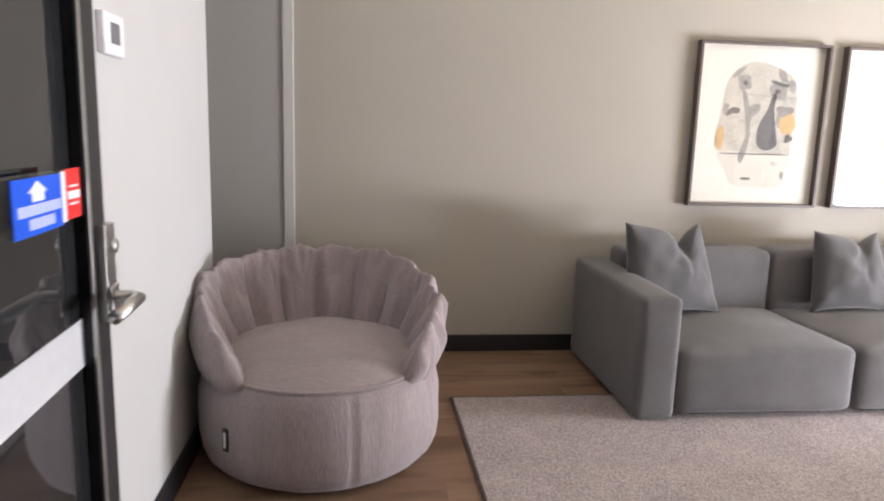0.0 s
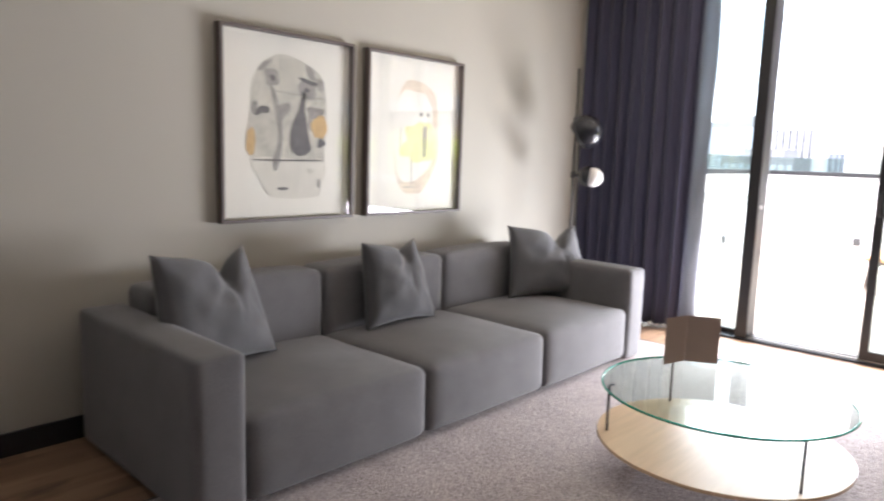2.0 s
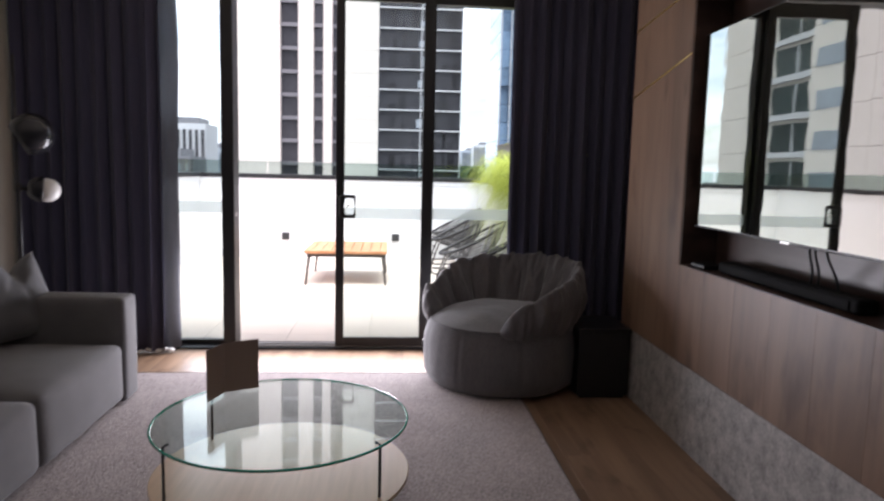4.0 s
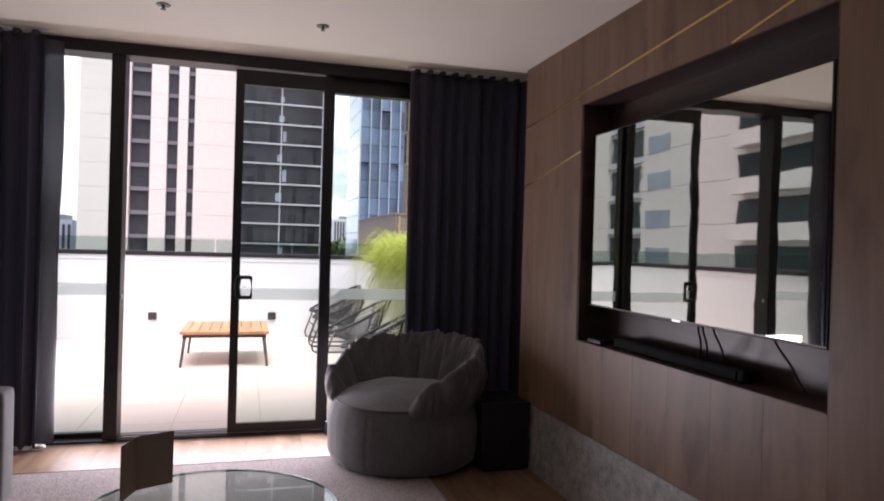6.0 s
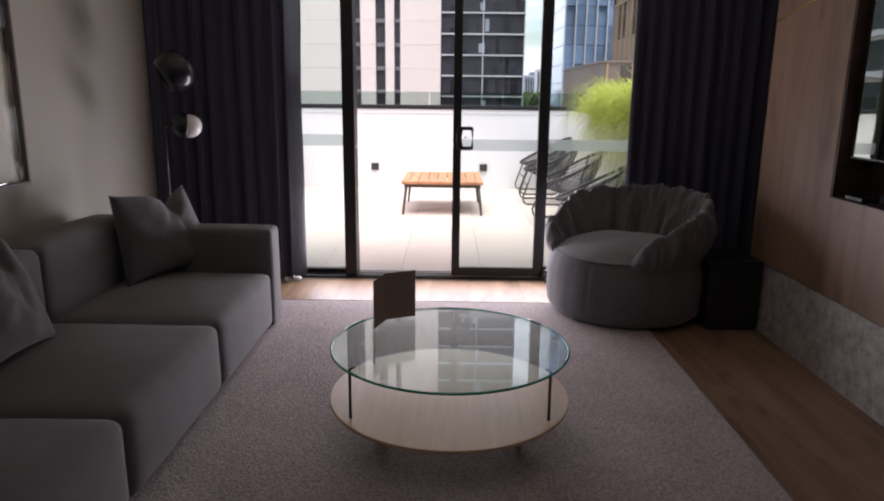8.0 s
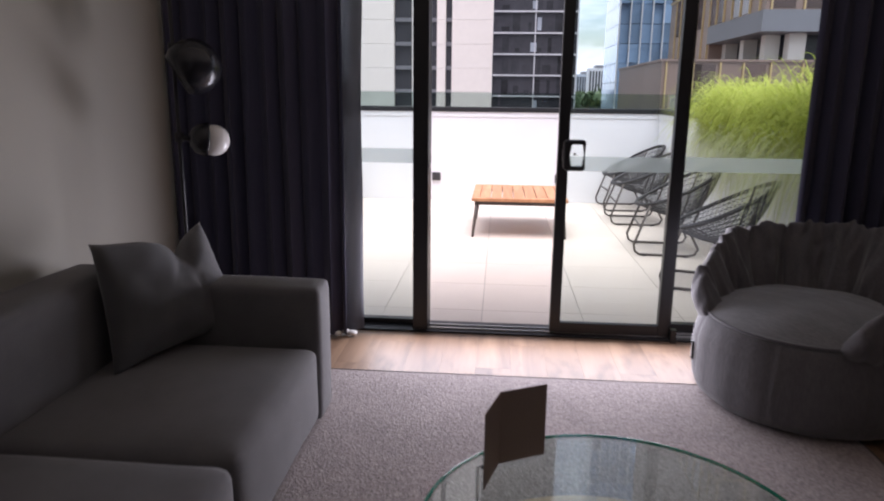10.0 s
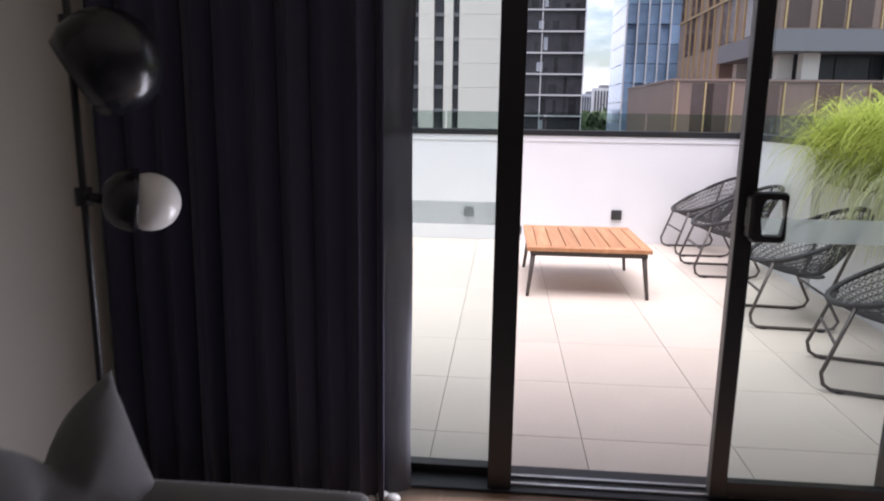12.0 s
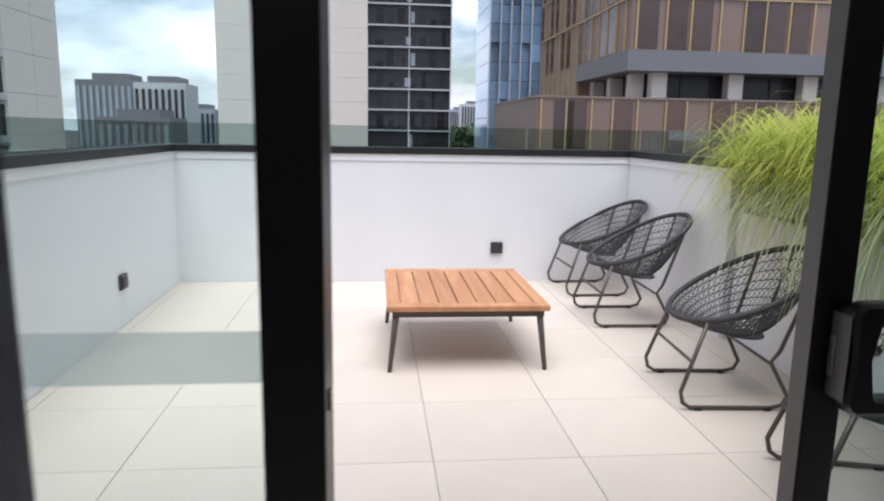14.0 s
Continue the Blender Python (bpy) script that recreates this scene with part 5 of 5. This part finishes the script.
def tower_north():
    """The apartment block north of the terrace: blank end, a glazed bay, small windows and deep balconies."""
    t = thing("apartment_tower", "pale concrete apartment block with glazed bays and dark balconies", "building")
    Y, S = 34.0, 3.5
    bm = bmesh.new()
    for k in range(26):
        z = -24 + S * k
        for a, b in ((24, 34.5), (34.5, 44), (44, 52), (52, 60.4), (67.0, 72), (72, 77.2)):
            box(a + 0.02, b - 0.02, Y, Y + 0.5, z + 0.02, z + S - 0.02, bm=bm)
    tagged(part("concrete_panel", bm, M_CONC, t), kind="stuff")
    part("core", box(24, 77.2, Y + 0.5, 70, -24, 67), M_CONC, t)
    for k in range(3, 22):
        z = -24 + S * k - 0.11
        part("bay_window", box(60.4, 67.0, Y + 0.3, Y + 0.5, z, z + 2.6), M_BAYGLZ, t)
        part("bay_slab", box(60.4, 67.0, Y + 0.05, Y + 0.5, z - 0.55, z), M_PALESTEEL, t)
        part("mullion", box(63.0, 63.1, Y + 0.2, Y + 0.3, z, z + 2.6), M_PALESTEEL, t)
        part("window", box(55.6, 59.4, Y - 0.04, Y, z, z + 1.6), M_CITY, t)
        part("balcony_window", box(24, 46.4, Y - 0.04, Y, z, z + 1.85), M_BAYGLZ, t)
        part("balcony", box(24, 45.6, Y - 1.3, Y - 0.05, z - 1.3, z - 0.1), M_CONC, t)
    return t


tower_north()

t = thing("office_tower", "dark glazed tower with pale floor lines", "building", farther(1.6))
X = 125.0
part("glazing", box(X, X + 22, -9.5, 5.4, -24, 95), M_DARKGLZ, t, "dark reflective glazing")
random.seed(21)
for k in range(34):
    z = -24 + 3.48 * k + 0.95
    part("floor_line", box(X - 0.35, X, -9.6, 5.4, z - 0.13, z + 0.13), M_PALESTEEL, t)
for y_ in (-9.5, -2.4):
    part("mullion", box(X - 0.3, X, y_ - 0.09, y_ + 0.09, -24, 95), M_PALESTEEL, t)
bm = bmesh.new()
for k in range(34):
    z = -24 + 3.48 * k + 1.1
    for y0 in (-8.6, -6.9, -5.2, -3.5, -1.7, 0.2, 2.0):
        h = random.choice((0.9, 1.6, 2.6, 3.0))
        box(X - 0.06, X - 0.02, y0, y0 + random.uniform(0.5, 1.5), z + 0.1, z + h, bm=bm)
tagged(part("window", bm, M_DARKGLZ, t, "uneven balcony windows"), kind="stuff")
bm = bmesh.new()
for k in range(34):
    z = -24 + 3.48 * k + 1.1
    if random.random() < 0.8:
        y0 = random.uniform(-3.4, -2.6)
        box(X - 0.08, X - 0.03, y0, y0 + random.uniform(0.5, 1.2), z + 0.3, z + random.uniform(1.2, 2.9), bm=bm)
tagged(part("blind", bm, M_CITY, t, "pale drawn blinds"), kind="stuff")

t = thing("glass_tower", "tall blue glass tower with fine vertical mullions", "building")
X = 232.0
bm = bmesh.new()
for k in range(30):
    for j in range(12):
        y1 = -33.6 - 3.4 * j
        d = 0.5 * ((j * 7 + k // 3) % 3)
        box(X + d, X + 30, y1 - 3.3, y1, -24 + 6 * k, -24 + 6 * k + 5.8, bm=bm)
part("glazing", bm, M_BLUEGLZ, t, "sky-blue glazing")
for j in range(13):
    part("mullion", box(X - 0.7, X, -33.6 - 3.4 * j - 0.2, -33.6 - 3.4 * j + 0.2, -24, 156), M_PALESTEEL, t)


def bronze_building():
    b = thing("office_building", "bronze clad office block with gold fins and a grey band", "building", farther(1.75))
    # lower block
    part("lower_wall", box(47.5, 63.0, -58, -6.65, -24, 3.55), M_BROWN, b)
    part("lower_cap", box(47.4, 63.1, -58, -6.55, 3.55, 3.68), M_BROWN, b)
    # recessed storey
    part("recess_glazing", box(50.5, 59.2, -58, -14.5, 3.75, 5.35), M_DARKGLZ, b)
    part("rear_wall", box(59.2, 72.3, -58, -12.6, 3.75, 6.6), M_BROWN, b)
    for k in range(3):
        part("column", box(50.4 + 4.0 * k, 51.2 + 4.0 * k, -14.5, -13.6, 3.75, 5.35), M_CONC, b)
    for k in range(8):
        part("column", box(49.2, 50.0, -15.6 - 5.2 * k, -14.6 - 5.2 * k, 3.75, 5.35), M_CONC, b)
    for k in range(14):
        part("mullion", box(50.4, 50.5, -15.0 - 2.1 * k - 0.05, -15.0 - 2.1 * k + 0.05, 3.75, 5.35), M_BLACKALU, b)
    part("band", box(47.9, 59.2, -58, -12.4, 5.35, 6.6), M_GREYBAND, b)
    part("upper_wall", box(48.1, 72.3, -58, -12.6, 6.6, 60), M_BROWN, b)
    fin = box(-0.12, 0.0, -0.05, 0.05, 0.0, 3.2)
    fin_ob = part("gold_fin", fin, M_GOLD, b, at=pose(47.5, -6.9, 0.3))
    win = part("window_panel", box(-0.05, 0.0, 0.0, 1.25, 0.0, 3.0), M_BROWNGLZ, b, at=pose(47.5, -9.0, 0.4))
    random.seed(12)

    def again(src, name, m):
        o = new(name, src.data)
        o.parent = b
        o.matrix_basis = m
        return o

    y = -6.9
    k = 0
    while y > -42:
        y -= random.choice((1.35, 1.6, 1.85))
        for z in (0.3, -3.1, -6.5):
            again(fin_ob, "gold_fin", pose(47.5, y, z))
            if k % 2 == 0 or random.random() < 0.35:
                again(win, "window_panel", pose(47.5, y - 1.32, z + 0.1))
        k += 1
    for r in range(7):
        z = 6.62 + 3.3 * r
        part("floor_fin", box(47.98, 48.1, -50, -12.6, z + 3.16, z + 3.24), M_GOLD, b)
        y = -12.9 - 0.4 * (r % 2)
        k = 0
        while y > -42:
            again(fin_ob, "gold_fin", pose(48.1, y, z))
            if (k + r) % 2 == 0 or random.random() < 0.3:
                again(win, "window_panel", pose(48.1, y - 1.4, z + 0.1))
            y -= random.choice((1.4, 1.6, 1.9))
            k += 1
        for j in range(13):
            x = 49.0 + 1.75 * j + 0.5 * (r % 2)
            again(fin_ob, "gold_fin", pose(x, -12.6, z, 0, 0, -90))
            if r == 0 and x > 59.4:
                again(fin_ob, "gold_fin", pose(x, -12.6, z - 3.0, 0, 0, -90))
            if (j + r) % 3:
                again(win, "window_panel", pose(x + 0.2, -12.6, z + 0.1, 0, 0, -90))
        part("floor_fin", box(48.1, 72.3, -12.6, -12.48, z + 3.14, z + 3.26), M_GOLD, b)
    return b


bronze_building()

# far low buildings, one by one
random.seed(5)
for k, (az, dist, wid, top_, m_) in enumerate([(20.2, 190, 15, 12.3, M_GREYBAND), (16.6, 180, 12, 11.5, M_PALESTEEL), (14.3, 240, 14, 7.0, M_CITY), (13.2, 300, 14, 6.0, M_PALESTEEL), (18.5, 150, 14, 3.0, M_GREYBAND), (-6.9, 420, 12, 14, M_CITY), (-8.1, 380, 14, 16, M_PALESTEEL), (-7.4, 520, 30, 11, M_CITY), (-2.0, 600, 60, 8, M_CITY), (6.0, 600, 90, 7, M_CITY), (13.0, 640, 80, 9, M_CITY)]):
    cx, cy = 5.3 + dist * math.cos(radians(az)), 3.25 + dist * math.sin(radians(az))
    fb = thing("far_building", "distant low city building", "building", pose(cx, cy, -24), group="far city buildings")
    part("wall", box(0, 12, -wid / 2, wid / 2, 0, top_ + 24), m_, fb)
    part("roof", box(1, 11, -wid / 3, wid / 4, top_ + 24, top_ + 25.6), M_GREYBAND, fb)
    n_ = min(14, max(3, int(wid / 1.5)))
    for j in range(n_):
        y_ = -wid / 2 + wid * (j + 0.5) / n_
        part("window", box(-0.3, 0.02, y_ - 0.24 * wid / n_, y_ + 0.24 * wid / n_, 20, top_ + 22.5), M_DARKGLZ if m_ is not M_GREYBAND else M_CITY, fb)


def far_tree(x, y, z, s, seed):
    rnd = random.Random(seed)
    tr = thing("tree", "distant green city tree", "tree", pose(x, y, z), group="far trees")
    part("trunk", tube([(0, 0, 0), (0.1 * s, 0, 0.4 * s)], 0.05 * s, 6, r2=0.03 * s), M_SOIL, tr)
    bm = bmesh.new()
    for _ in range(140):
        a, h, r = rnd.uniform(0, 6.28), rnd.uniform(0.3, 1.0), rnd.uniform(0, 0.42)
        c = Vector((r * math.cos(a), r * math.sin(a), h)) * s
        d = [c + Vector((rnd.gauss(0, 1), rnd.gauss(0, 1), rnd.gauss(0, 1))) * 0.07 * s for _ in range(4)]
        vs = [bm.verts.new(p_) for p_ in d]
        for q in ((0, 1, 2), (0, 2, 3), (0, 1, 3), (1, 2, 3)):
            bm.faces.new([vs[i] for i in q])
    part("crown", bm, M_TREE, tr)


for k in range(12):
    az, dist = -6.0 - 0.32 * k, 345 + 27 * (k % 4)
    far_tree(5.3 + dist * math.cos(radians(az)), 3.25 + dist * math.sin(radians(az)), -24, 23.5 + (k * 7 % 5), k)

# ---- floor boards and terrace pavers, piece by piece ----
floor = thing("floor", "oak floor boards running towards the window", "floor", kind="structure")
plank_mesh = {}


def plank(x0, x1, y0, y1):
    key = (round(x1 - x0, 3), round(y1 - y0, 3))
    if key not in plank_mesh:
        ob = part("plank", box(0, key[0] - 0.0004, 0, key[1] - 0.0004, -0.02, 0, 0.0003, seg=1), M_OAK, floor)
        plank_mesh[key] = ob.data
    else:
        ob = new("plank", plank_mesh[key])
        ob.parent = floor
    ob.matrix_basis = pose(x0, y0, 0)


W = 0.19
y = -1.35
k = 0
while y < 4.8:
    w = min(W, 4.8 - y)
    x = -0.6
    first = (0.55, 1.25, 0.9, 1.6)[k % 4]
    x1 = x + first
    while x < 6.22:
        x1 = min(x1, 6.22)
        if y > 0.45 or x1 < 1.6:
            plank(x, x1, y, y + w)
        x, x1 = x1, x1 + 1.8
    y += w
    k += 1

pavers = thing("terrace_floor", "cream porcelain terrace pavers with dark joints", "pavement", kind="structure")
P = 0.665
paver_mesh = {}
x = 6.74 - P
while x < 11.7:
    y = 3.01 - 5 * P
    while y < 5.08:
        x0, x1, y0, y1 = max(x, 6.42), min(x + P, 11.71), max(y, -0.3), min(y + P, 5.08)
        if x1 - x0 > 0.03 and y1 - y0 > 0.03:
            key = (round(x1 - x0, 3), round(y1 - y0, 3))
            if key not in paver_mesh:
                ob = part("paver", box(0.0017, key[0] - 0.0017, 0.0017, key[1] - 0.0017, -0.005, 0, 0.001, seg=1), M_TERRACE, pavers)
                paver_mesh[key] = ob.data
            else:
                ob = new("paver", paver_mesh[key])
                ob.parent = pavers
            ob.matrix_basis = pose(x0, y0, TZ)
        y += P
    x += P
